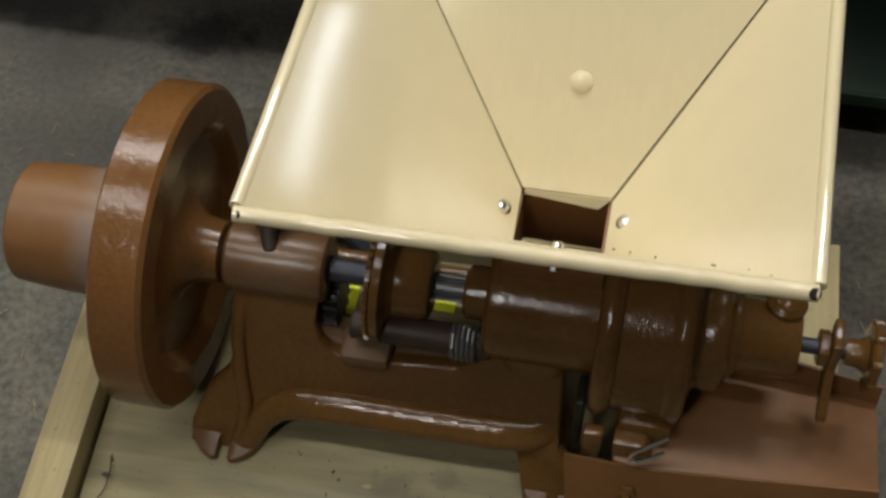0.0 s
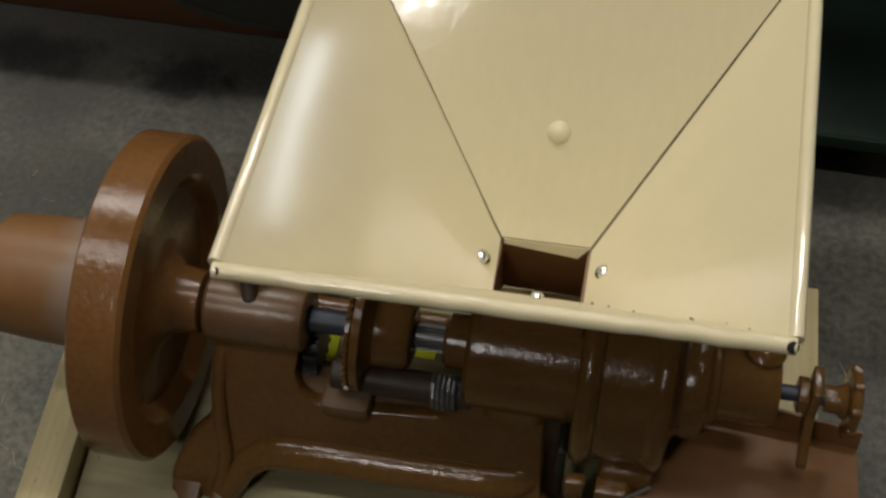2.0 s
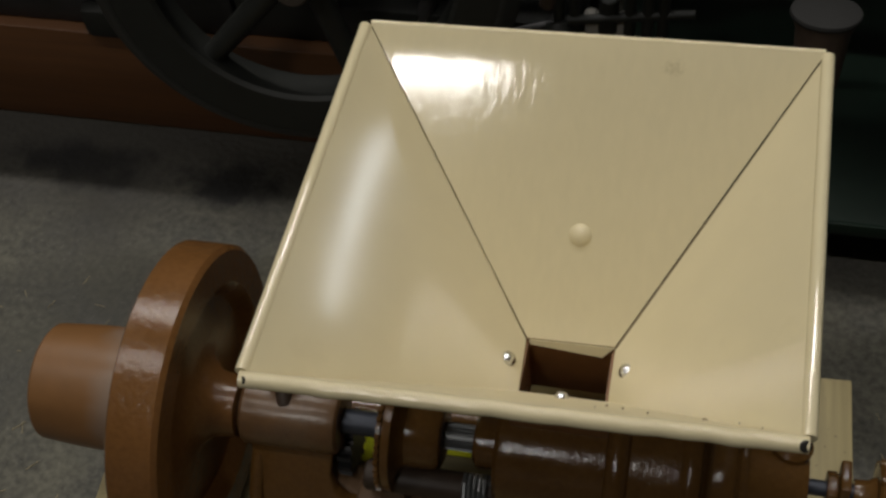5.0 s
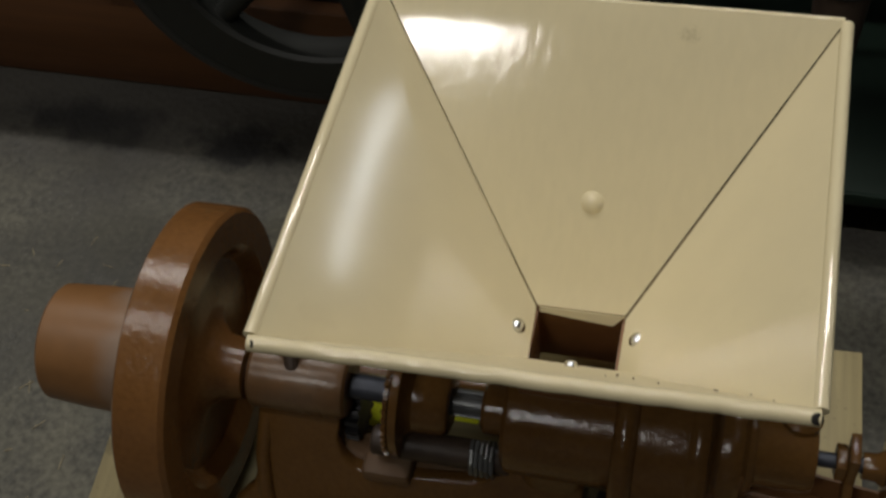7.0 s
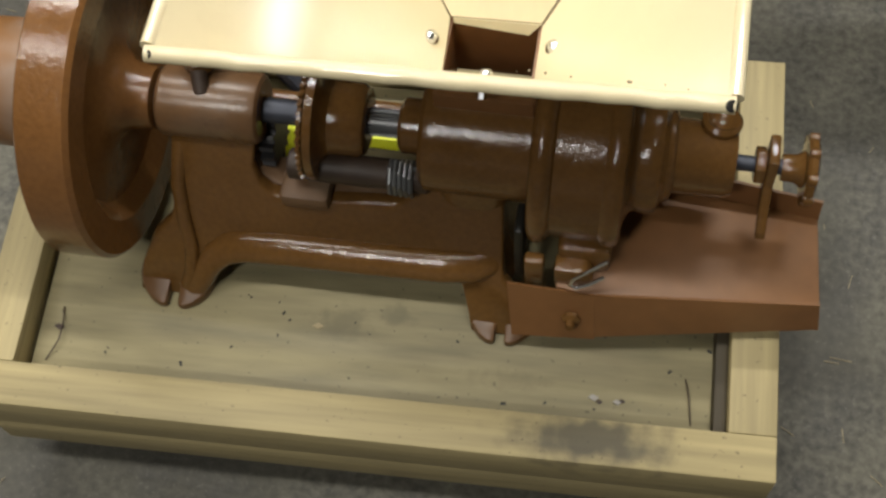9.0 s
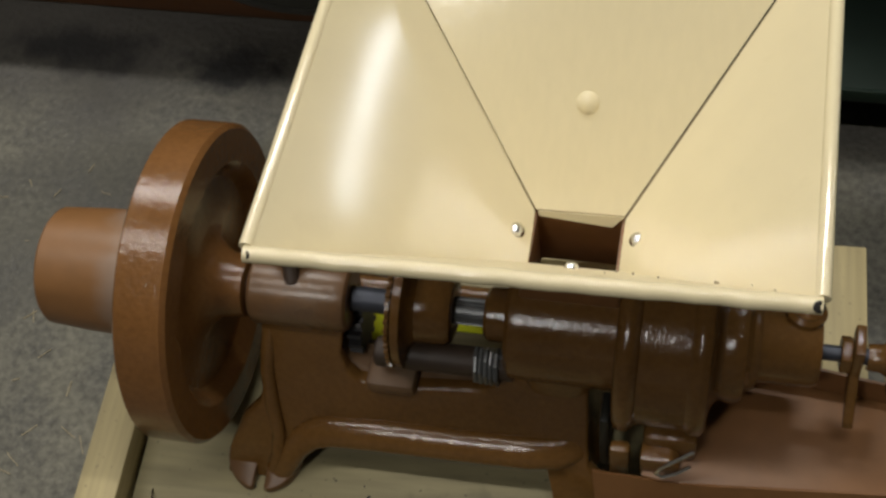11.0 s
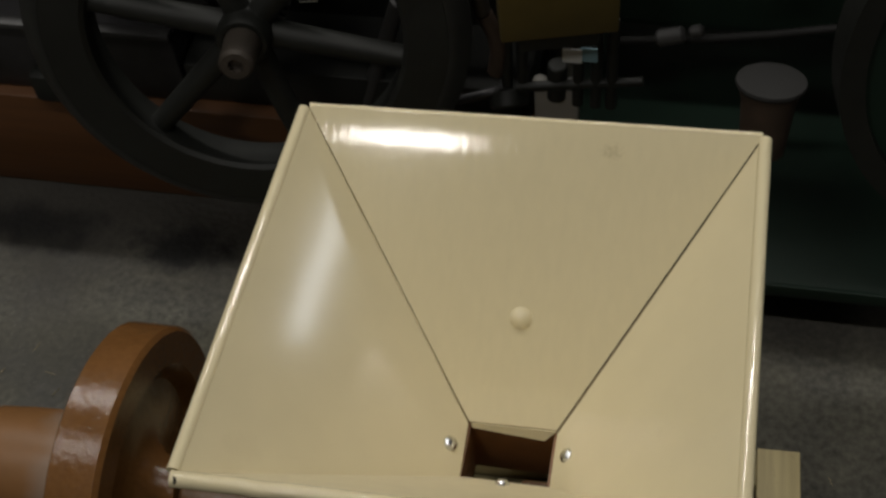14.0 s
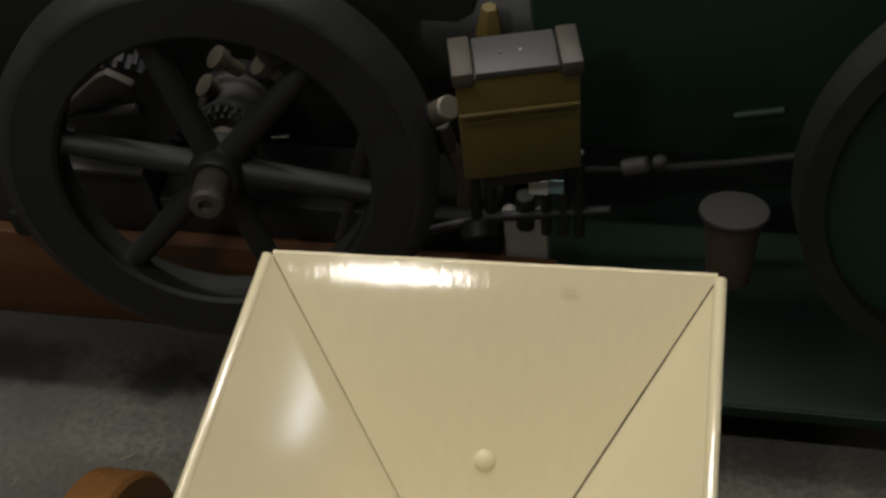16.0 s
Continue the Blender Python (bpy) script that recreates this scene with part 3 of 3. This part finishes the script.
def hopper_part(name, bm, mat=CREAM, label="", parent=None):
    bmesh.ops.transform(bm, matrix=HZ, verts=bm.verts)
    return part(name, bm, mat, parent or hopper, label, flat_angle=50)


def tp(k, dx=0, dy=0, dz=0):
    return (TOP[k][0] + dx, TOP[k][1] + dy, ZT + dz)


def bt(k, dx=0, dy=0, dz=0):
    return (BOT[k][0] + dx, BOT[k][1] + dy, ZB + dz)


left = hopper_part("side_panel", sheet([tp("fl"), tp("bl", -0.0018), bt("bl", -0.001), bt("fl")], -0.0025, sag=0.0005, cuts=12))
right = hopper_part("side_panel", sheet([tp("br", 0.0018), tp("fr"), bt("fr"), bt("br", 0.001)], -0.0025, sag=0.0012, cuts=12))
nb = Vector((0, -(ZT - ZB), TOP["bl"][1] - BOT["bl"][1])).normalized()
back_bm = sheet([tp("bl", 0.0018, 0, 0.001), tp("br", -0.0022, 0, 0.001), bt("br", -0.002, 0, 0.002), bt("bl", 0.0018, 0, 0.002)], -0.0025, sag=0.0003, cuts=32)
for v in back_bm.verts:   # the top edge flares out a little
    v.co -= nb * 0.0011 * max(0.0, (v.co.z - ZT + 0.024) / 0.024) ** 2
back = hopper_part("back_panel", back_bm, CREAM_BACK)
front = hopper_part("front_panel", sheet([tp("fr", -0.002), tp("fl", 0.002), bt("fl", 0.001, 0, -0.002), bt("fr", -0.001, 0, -0.002)], -0.0025, cuts=12, sag=0.0012), CREAM_DUSTY)

lip = hopper_part("bottom_lip", sheet([bt("bl", 0.004, -0.001, 0.002), bt("br", -0.002, -0.001, 0.002), bt("br", -0.014, -0.0065, -0.011), bt("bl", 0.005, -0.003, -0.004)], -0.002, cuts=4), parent=back)


def dome(at, n, r, h):
    prof = [(-0.001, 0.0), (-0.001, r)] + [(h * math.sin(a), r * math.cos(a)) for a in (0.2, 0.5, 0.8, 1.1, 1.35)] + [(h, 0.0)]
    return lathe(prof, 28, m=along(at, Vector(at) + Vector(n)))


def rolled(a, b, r, wobble, seed):
    rnd = random.Random(seed)
    a, b = Vector(a), Vector(b)
    pts = []
    for k in range(25):
        p = a.lerp(b, k / 24)
        pts.append(p + Vector((0, rnd.uniform(-1, 1), rnd.uniform(-1, 1))) * wobble)
    return pipe(pts, r, seg=14)


front_rim = hopper_part("rolled_rim", rolled(tp("fl", -0.003, -0.003, -0.002), tp("fr", 0.003, -0.003, -0.002), 0.0077, 0.0007, 1))
# Near-black domes: painted shade of the rim's open ends, plus rust at right.
hopper_part("rim_hole", dome(tp("fl", 0.001, -0.0068, 0.0032), (-0.35, -0.6, 0.75), 0.004, 0.0012), HOLE_SHADE, parent=front_rim)
hopper_part("rim_hole", dome(tp("fr", 0.0, -0.0068, 0.0032), (0.35, -0.6, 0.75), 0.0054, 0.0012), HOLE_SHADE, parent=front_rim)
hopper_part("rolled_rim", rolled(tp("fl", -0.003, 0.004, -0.002), tp("bl", -0.004, -0.001, -0.003), 0.0068, 0.0002, 2))
hopper_part("rolled_rim", rolled(tp("fr", 0.003, 0.004, -0.002), tp("br", 0.001, -0.001, -0.003), 0.0068, 0.0002, 3))
hopper_part("folded_rim", rolled(tp("bl", 0.002, 0.002, -0.001), tp("br", -0.002, 0.002, -0.001), 0.004, 0.0002, 4))
hopper_part("seam", pipe([tp("bl", 0.0, -0.003, -0.002), bt("bl", 0.0005, -0.002, 0.001)], 0.0011), SEAM, "dark open corner seam")
hopper_part("seam", pipe([tp("br", 0.0, -0.003, -0.002), bt("br", -0.0005, -0.002, 0.001)], 0.0021), SEAM, "dark open corner seam")


yb = 0.436
hopper_part("plug", dome((0.508, yb, ZB + (yb - 0.348) / (0.595 - 0.348) * (ZT - ZB)), nb, 0.0138, 0.0095), CREAM, "domed cream plug")
hopper_part("bolt_head", dome((0.4505, 0.311, 0.4035), (0.7, 0, 0.72), 0.0085, 0.006), ZINC, "zinc-plated bolt head")
hopper_part("bolt_head", dome((0.5718, 0.3135, 0.4045), (-0.7, 0, 0.72), 0.0085, 0.006), ZINC, "zinc-plated bolt head")
hopper_part("bolt", rod((0.512, 0.255, 0.403), (0.512, 0.2725, 0.4175), 0.0068, cap=0.4), ZINC, "zinc-plated bolt end")
hopper_part("bolt_nut", lathe([(0, 0), (0, 0.009), (0.009, 0.009), (0.009, 0.005), (0.016, 0.0045), (0.016, 0)], 6, m=along((0.512, 0.25, 0.429), (0.512, 0.2334, 0.418))), ZINC, "zinc-plated nut")

# small dark nicks in the enamel
CHIP = material("bare_nick", (0.2, 0.15, 0.09), 0.6, bump=0)
nl = Vector((ZT - ZB, 0, BOT["fl"][0] - TOP["fl"][0])).normalized()
for x, y, z, r in ((0.295, 0.49, 0.5568, 0.0012), (0.3348, 0.4649, 0.5177, 0.0016), (0.3065, 0.3983, 0.5437, 0.0011), (0.3061, 0.3241, 0.5425, 0.0021), (0.2667, 0.2278, 0.5786, 0.0011), (0.31, 0.31, 0.538, 0.0008)):
    hopper_part("paint_nick", dome(Vector((x, y, z)) + nl * 0.0004, nl, r, 0.0006), CHIP, parent=left)
for x, y, z, r in ((0.3762, 0.5753, 0.5784, 0.0014), (0.3401, 0.5606, 0.5665, 0.0014), (0.3836, 0.5846, 0.5861, 0.0016)):
    hopper_part("paint_nick", dome(Vector((x, y, z)) + nb * 0.0004, nb, r, 0.0006), CHIP, parent=back)

rnd = random.Random(11)
for k in range(8):
    u = 0.62 + 0.36 * rnd.random() ** 0.7
    p = Vector(tp("fl", 0, 0.007, 0.0035)).lerp(Vector(tp("fr", 0, 0.007, 0.0035)), u)
    hopper_part("paint_nick", dome(p + Vector((0, rnd.uniform(-0.002, 0.003), 0)), (0, 0.1, 1), rnd.uniform(0.0005, 0.0011), 0.0004), CHIP, parent=front_rim)

# ---- loose things on the skid ----
tagged(part("yellow_card", box(0.232, 0.262, 0.32, 0.372, 0.086, 0.0875, 0), YELLOW), "fluorescent yellow card lying on plywood deck", "card")
tagged(part("yellow_card", box(0.345, 0.384, 0.345, 0.367, 0.086, 0.0875, 0), YELLOW), "fluorescent yellow label on plywood deck", "card")
rag = thing("dark_hose", (0.17, 0.44, 0.126), "dark blue-grey rubber hose end behind mill", "hose")
part("hose", pipe([(0.0, 0.0, 0.01), (0.03, -0.012, 0.03), (0.06, -0.03, 0.02), (0.10, -0.05, -0.02)], 0.011), STEEL, rag)
rnd = random.Random(5)
bits = bmesh.new()
for k in range(46):
    x, y = rnd.uniform(0.02, 0.78), 0.02 + 0.11 * rnd.random() ** 1.5
    s = 0.0007 + 0.0025 * rnd.random() ** 3
    bits = box(-s, s, -s * 0.5, s * 0.5, 0, 0.001, 0, bm=bits, m=Matrix.Translation((x, y + x * 0.036, 0.0853)) @ Matrix.Rotation(rnd.uniform(0, 6), 4, "Z"))
tagged(part("dirt_specks", bits, IRON, smooth=False), "small dark dirt specks scattered on plywood", "dirt", kind="stuff")
tagged(part("wood_chip", prism([(0.322, 0.104), (0.329, 0.109), (0.336, 0.105), (0.329, 0.101)], 0.0852, 0.087), STRAW, smooth=False), "pale wood chip on plywood deck", "chip")
straws = bmesh.new()
for k in range(260):
    x, y = rnd.choice(((rnd.uniform(0.9, 1.5), rnd.uniform(-0.2, 0.6)), (rnd.uniform(-0.7, -0.08), rnd.uniform(-0.3, 0.7)), (rnd.uniform(-0.3, 0.9), rnd.uniform(-0.4, -0.1))))
    a, ln = rnd.uniform(0, 6.28), rnd.uniform(0.006, 0.03)
    straws = pipe([(x, y, FLOOR + 0.001), (x + ln * math.cos(a), y + ln * math.sin(a), FLOOR + 0.0015)], 0.00055, bm=straws, seg=4)
tagged(part("straw_bits", straws, STRAW), "dry straw bits scattered on concrete", "straw", kind="stuff")


for pts in ([(0.02, 0.02, 0.0862), (0.032, 0.045, 0.094), (0.03, 0.07, 0.092), (0.024, 0.088, 0.0862)], [(0.765, 0.045, 0.0862), (0.76, 0.075, 0.092), (0.755, 0.098, 0.0865)]):
    tagged(part("twig", pipe(pts, 0.0009, seg=6), RUSTY_DARK), "thin dark twig lying on plywood deck", "twig", "twigs on the skid")
for x, y, s, mat in ((0.655, 0.062, 0.006, OFFWHITE), (0.662, 0.058, 0.004, RUSTY_DARK), (0.682, 0.06, 0.005, OFFWHITE), (0.687, 0.062, 0.004, RUSTY_DARK), (0.025, 0.062, 0.006, RUSTY_DARK)):
    tagged(part("paint_flake", prism([(x - s, y), (x - s * 0.2, y + s * 0.7), (x + s, y + s * 0.2), (x + s * 0.3, y - s * 0.6)], 0.0853, 0.0872), mat, smooth=False), "small paint flake on plywood deck", "flake", "flakes on the skid")

# ---- engine behind ----
tagged(part("timber_skid", box(-1.4, 0.46, 0.966, 1.09, FLOOR, 0.12, 0.006), TIMBER), "orange-brown stained timber skid on concrete", "timber")
tagged(part("timber_skid", box(-1.4, 0.46, 1.5, 1.62, FLOOR, 0.12, 0.006), TIMBER), "orange-brown stained timber skid on concrete", "timber")
engine = thing("stationary_engine", (0.1, 1.1, 0.12), "dark old stationary engine with spoked flywheel on timber", "engine")
EZ = Matrix.Translation((-0.1, -1.1, -0.12))


def engine_part(name, bm, mat=IRON, label="", parent=None):
    bmesh.ops.transform(bm, matrix=EZ, verts=bm.verts)
    return part(name, bm, mat, parent or engine, label, flat_angle=40)


EC = Vector((0.08, 0.85, 0.409))
YM = Matrix.Translation(EC) @ Matrix.Rotation(radians(8), 4, "Z") @ Matrix.Rotation(radians(-12), 4, "X") @ Matrix.Rotation(radians(90), 4, "Z")
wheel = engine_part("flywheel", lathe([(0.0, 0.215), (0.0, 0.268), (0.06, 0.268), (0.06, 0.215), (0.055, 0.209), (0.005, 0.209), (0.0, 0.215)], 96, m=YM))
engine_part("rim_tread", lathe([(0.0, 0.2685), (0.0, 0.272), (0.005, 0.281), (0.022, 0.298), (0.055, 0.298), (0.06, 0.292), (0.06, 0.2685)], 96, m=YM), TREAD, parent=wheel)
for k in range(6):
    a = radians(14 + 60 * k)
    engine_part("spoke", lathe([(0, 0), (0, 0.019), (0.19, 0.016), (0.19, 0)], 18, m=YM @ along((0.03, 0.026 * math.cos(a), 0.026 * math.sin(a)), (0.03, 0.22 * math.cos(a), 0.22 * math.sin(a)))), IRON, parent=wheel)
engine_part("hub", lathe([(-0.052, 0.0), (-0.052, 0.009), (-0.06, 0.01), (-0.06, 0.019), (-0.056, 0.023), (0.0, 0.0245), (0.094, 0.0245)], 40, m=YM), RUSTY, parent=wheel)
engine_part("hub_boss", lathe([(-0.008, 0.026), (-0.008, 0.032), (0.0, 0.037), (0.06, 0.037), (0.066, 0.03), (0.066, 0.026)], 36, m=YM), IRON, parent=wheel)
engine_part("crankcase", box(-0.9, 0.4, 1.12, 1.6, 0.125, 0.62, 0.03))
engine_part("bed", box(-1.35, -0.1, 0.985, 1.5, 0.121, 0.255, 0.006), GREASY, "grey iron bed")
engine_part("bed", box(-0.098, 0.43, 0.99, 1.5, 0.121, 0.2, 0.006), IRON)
engine_part("bed_edge", box(-1.35, -0.1, 0.978, 1.0, 0.256, 0.268, 0.004), GREY_PAINT)
engine_part("bed_bolt", lathe([(0, 0), (0, 0.014), (0.012, 0.014), (0.016, 0.006), (0.016, 0)], 6, m=along((-0.413, 0.985, 0.198), (-0.344, 0.900, 0.293))), GREY_PAINT)
engine_part("clamp", box(-0.345, -0.28, 0.955, 0.984, 0.121, 0.18, 0.01), IRON)
engine_part("crank_gear", toothed(24, 0.036, 0.047, 0.095, 0.118, m=YM), IRON)
engine_part("bearing_housing", lathe([(0.119, 0.0), (0.119, 0.04), (0.124, 0.045), (0.17, 0.047), (0.174, 0.054), (0.184, 0.054), (0.188, 0.048), (0.23, 0.05), (0.23, 0.0)], 40, m=YM), GREY_PAINT, "dull grey bearing housing")
engine_part("timing_gear", toothed(30, 0.085, 0.098, 0.0, 0.03, m=Matrix.Translation((-0.120, 1.020, 0.356)) @ Matrix.Rotation(radians(98), 4, "Z")), GREASY)
engine_part("gear_web", lathe([(-0.004, 0.0), (-0.004, 0.03), (0.004, 0.034), (0.006, 0.078), (0.02, 0.08), (0.02, 0.0)], 36, m=Matrix.Translation((-0.120, 1.020, 0.356)) @ Matrix.Rotation(radians(98), 4, "Z")), IRON)
engine_part("rocker_arm", prism([(-0.21, 0.372), (-0.2, 0.366), (-0.125, 0.408), (-0.075, 0.418), (-0.07, 0.44), (-0.105, 0.462), (-0.125, 0.45)], 0.985, 1.0, "y", 0.004), RUSTY, "worn pale rocker arm")
for at in ((0.052, 1.000, 0.495), (0.024, 1.000, 0.441), (0.103, 1.020, 0.467), (-0.146, 1.050, 0.423)):
    engine_part("grease_cup", lathe([(0, 0.0), (0.0, 0.01), (0.03, 0.011), (0.032, 0.016), (0.046, 0.017), (0.05, 0.0)], 20, m=along(Vector(at) + Vector((0.03, 0.014, -0.042)), at)), BRASS)
engine_part("bearing_cap", lathe([(0, 0.0), (0, 0.03), (0.02, 0.034), (0.03, 0.028), (0.05, 0.026), (0.054, 0.0)], 24, m=along((0.135, 1.05, 0.47), (0.125, 1.0, 0.56))), GREY_PAINT)
engine_part("push_rod", rod((-0.207, 1.000, 0.358), (-0.085, 1.000, 0.382), 0.008), GREY_PAINT)
engine_part("frame_bar", rod((0.100, 1.020, 0.322), (0.128, 1.020, 0.326), 0.004), ZINC)
engine_part("strap", rod((0.252, 1.000, 0.355), (0.177, 1.000, 0.127), 0.012), GREY_PAINT)
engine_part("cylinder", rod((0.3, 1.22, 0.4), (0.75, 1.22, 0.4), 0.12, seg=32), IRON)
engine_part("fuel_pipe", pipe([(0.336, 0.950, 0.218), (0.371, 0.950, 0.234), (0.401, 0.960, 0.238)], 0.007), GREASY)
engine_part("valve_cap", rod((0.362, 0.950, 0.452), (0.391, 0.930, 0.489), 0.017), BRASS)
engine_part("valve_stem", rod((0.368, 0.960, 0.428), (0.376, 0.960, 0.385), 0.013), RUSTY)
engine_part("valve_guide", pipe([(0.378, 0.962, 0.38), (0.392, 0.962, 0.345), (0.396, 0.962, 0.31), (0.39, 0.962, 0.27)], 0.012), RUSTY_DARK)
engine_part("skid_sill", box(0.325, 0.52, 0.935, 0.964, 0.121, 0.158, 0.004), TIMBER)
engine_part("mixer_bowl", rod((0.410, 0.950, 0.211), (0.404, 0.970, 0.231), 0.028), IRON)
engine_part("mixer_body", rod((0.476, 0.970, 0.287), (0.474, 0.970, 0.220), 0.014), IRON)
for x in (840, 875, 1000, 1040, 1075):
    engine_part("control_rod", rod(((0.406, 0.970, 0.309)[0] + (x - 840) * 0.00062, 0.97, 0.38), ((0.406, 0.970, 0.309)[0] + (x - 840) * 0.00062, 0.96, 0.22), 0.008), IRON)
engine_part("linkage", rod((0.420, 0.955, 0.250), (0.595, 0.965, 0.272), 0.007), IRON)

# battery-style box on its bracket
coil = thing("ignition_box", (0.487, 0.885, 0.452), "ochre wooden ignition box with grey metal lid on engine", "box", turn=14)
part("body", box(-0.073, 0.073, -0.03, 0.03, 0.0, 0.168, 0.003), OCHRE, coil)
part("lid", box(-0.049, 0.049, -0.032, 0.032, 0.169, 0.179, 0.002), GREY_PAINT, coil, "grey metal lid")
for x in (-0.016, 0.007):
    part("lid_rivet", rod((x, 0.0, 0.179), (x, 0.0, 0.181), 0.002), ZINC, coil)
part("lid_strap", box(-0.077, -0.051, -0.034, 0.034, 0.161, 0.182, 0.003), RUSTY, coil)
part("lid_strap", box(0.051, 0.077, -0.034, 0.034, 0.161, 0.182, 0.003), RUSTY, coil)
part("moulding", box(-0.072, 0.072, -0.036, -0.0305, 0.112, 0.118, 0.002), OCHRE, coil)
for x in (-0.04, 0.035):
    part("moulding", box(x - 0.025, x + 0.025, -0.033, -0.0305, 0.1, 0.103, 0.001), OCHRE, coil)
part("bracket", box(-0.05, 0.05, -0.02, 0.1, -0.03, -0.002, 0.004), IRON, coil)
tagged(part("white_tag", box(-0.013, 0.013, 0, 0.003, -0.012, 0.012, 0, m=Matrix.Translation((0.5, 0.935, 0.34))), WHITE), "small white tag hung on engine", "tag")
tagged(part("blue_tag", box(-0.011, 0.011, 0, 0.003, -0.012, 0.012, 0, m=Matrix.Translation((0.5225, 0.937, 0.342))), BLUE), "small pale blue tag hung on engine", "tag")
can = thing("white_canister", (0.474, 0.972, 0.12), "off-white plastic canister standing beside engine", "canister")
part("body", box(-0.032, 0.032, -0.006, 0.02, 0.001, 0.118, 0.006), OFFWHITE, can)
for x in (-0.024, 0.022):
    part("shoulder", lathe([(0, 0.0), (0, 0.011), (0.008, 0.01), (0.012, 0.006), (0.012, 0)], 16, m=along((x, 0.006, 0.117), (x, 0.006, 0.2))), OFFWHITE, can)
part("cap", lathe([(0, 0.0), (0, 0.009), (0.01, 0.009), (0.012, 0.0)], 16, m=along((0.0, 0.006, 0.119), (0.0, 0.006, 0.2))), IRON, can, "dark cap")
tagged(part("ochre_post", rod((0.420, 1.080, 0.483), (0.423, 1.080, 0.530), 0.02, seg=6, r2=0.012), OCHRE), "ochre painted post on engine", "post")

# green machine to the side
green = thing("green_machine", (0.8, 1.2, FLOOR), "dark green painted engine with steel wheel and tray", "machine")
GZ = Matrix.Translation((-0.8, -1.2, -FLOOR))


def green_part(name, bm, mat=GREEN, label="", parent=None):
    bmesh.ops.transform(bm, matrix=GZ, verts=bm.verts)
    return part(name, bm, mat, parent or green, label, flat_angle=40)


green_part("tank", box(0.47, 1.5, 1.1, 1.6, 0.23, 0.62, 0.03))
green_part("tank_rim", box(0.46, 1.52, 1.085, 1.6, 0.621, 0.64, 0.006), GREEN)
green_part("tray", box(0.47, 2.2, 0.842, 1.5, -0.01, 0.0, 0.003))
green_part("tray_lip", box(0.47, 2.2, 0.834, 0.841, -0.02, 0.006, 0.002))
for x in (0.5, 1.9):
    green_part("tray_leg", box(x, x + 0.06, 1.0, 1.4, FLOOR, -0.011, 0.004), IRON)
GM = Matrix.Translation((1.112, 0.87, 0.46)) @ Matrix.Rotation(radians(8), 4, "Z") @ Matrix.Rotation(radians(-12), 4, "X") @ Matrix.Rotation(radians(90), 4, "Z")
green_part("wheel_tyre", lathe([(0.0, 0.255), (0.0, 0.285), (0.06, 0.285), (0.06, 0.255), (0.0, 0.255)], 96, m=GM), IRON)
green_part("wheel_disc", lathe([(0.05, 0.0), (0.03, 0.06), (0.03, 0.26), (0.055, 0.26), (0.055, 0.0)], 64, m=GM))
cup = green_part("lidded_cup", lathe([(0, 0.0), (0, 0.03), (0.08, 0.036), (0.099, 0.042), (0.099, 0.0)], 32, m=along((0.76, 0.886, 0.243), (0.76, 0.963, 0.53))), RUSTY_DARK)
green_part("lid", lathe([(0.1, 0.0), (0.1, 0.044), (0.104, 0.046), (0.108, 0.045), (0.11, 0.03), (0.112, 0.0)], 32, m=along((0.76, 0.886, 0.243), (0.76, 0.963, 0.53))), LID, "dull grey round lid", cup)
green_part("side_fitting", rod((0.607, 1.0, 0.32), (0.645, 1.0, 0.334), 0.0125, cap=0.35), GREY_PAINT)
green_part("side_fitting", rod((0.65, 0.998, 0.338), (0.668, 0.998, 0.346), 0.009, cap=0.4), GREY_PAINT)
green_part("side_pipe", pipe([(0.55, 1.02, 0.29), (0.66, 1.02, 0.305), (0.76, 1.02, 0.325), (0.86, 1.02, 0.35)], 0.006), LID)
green_part("strap", rod((0.754, 1.080, 0.355), (0.821, 1.080, 0.371), 0.006), GREEN)
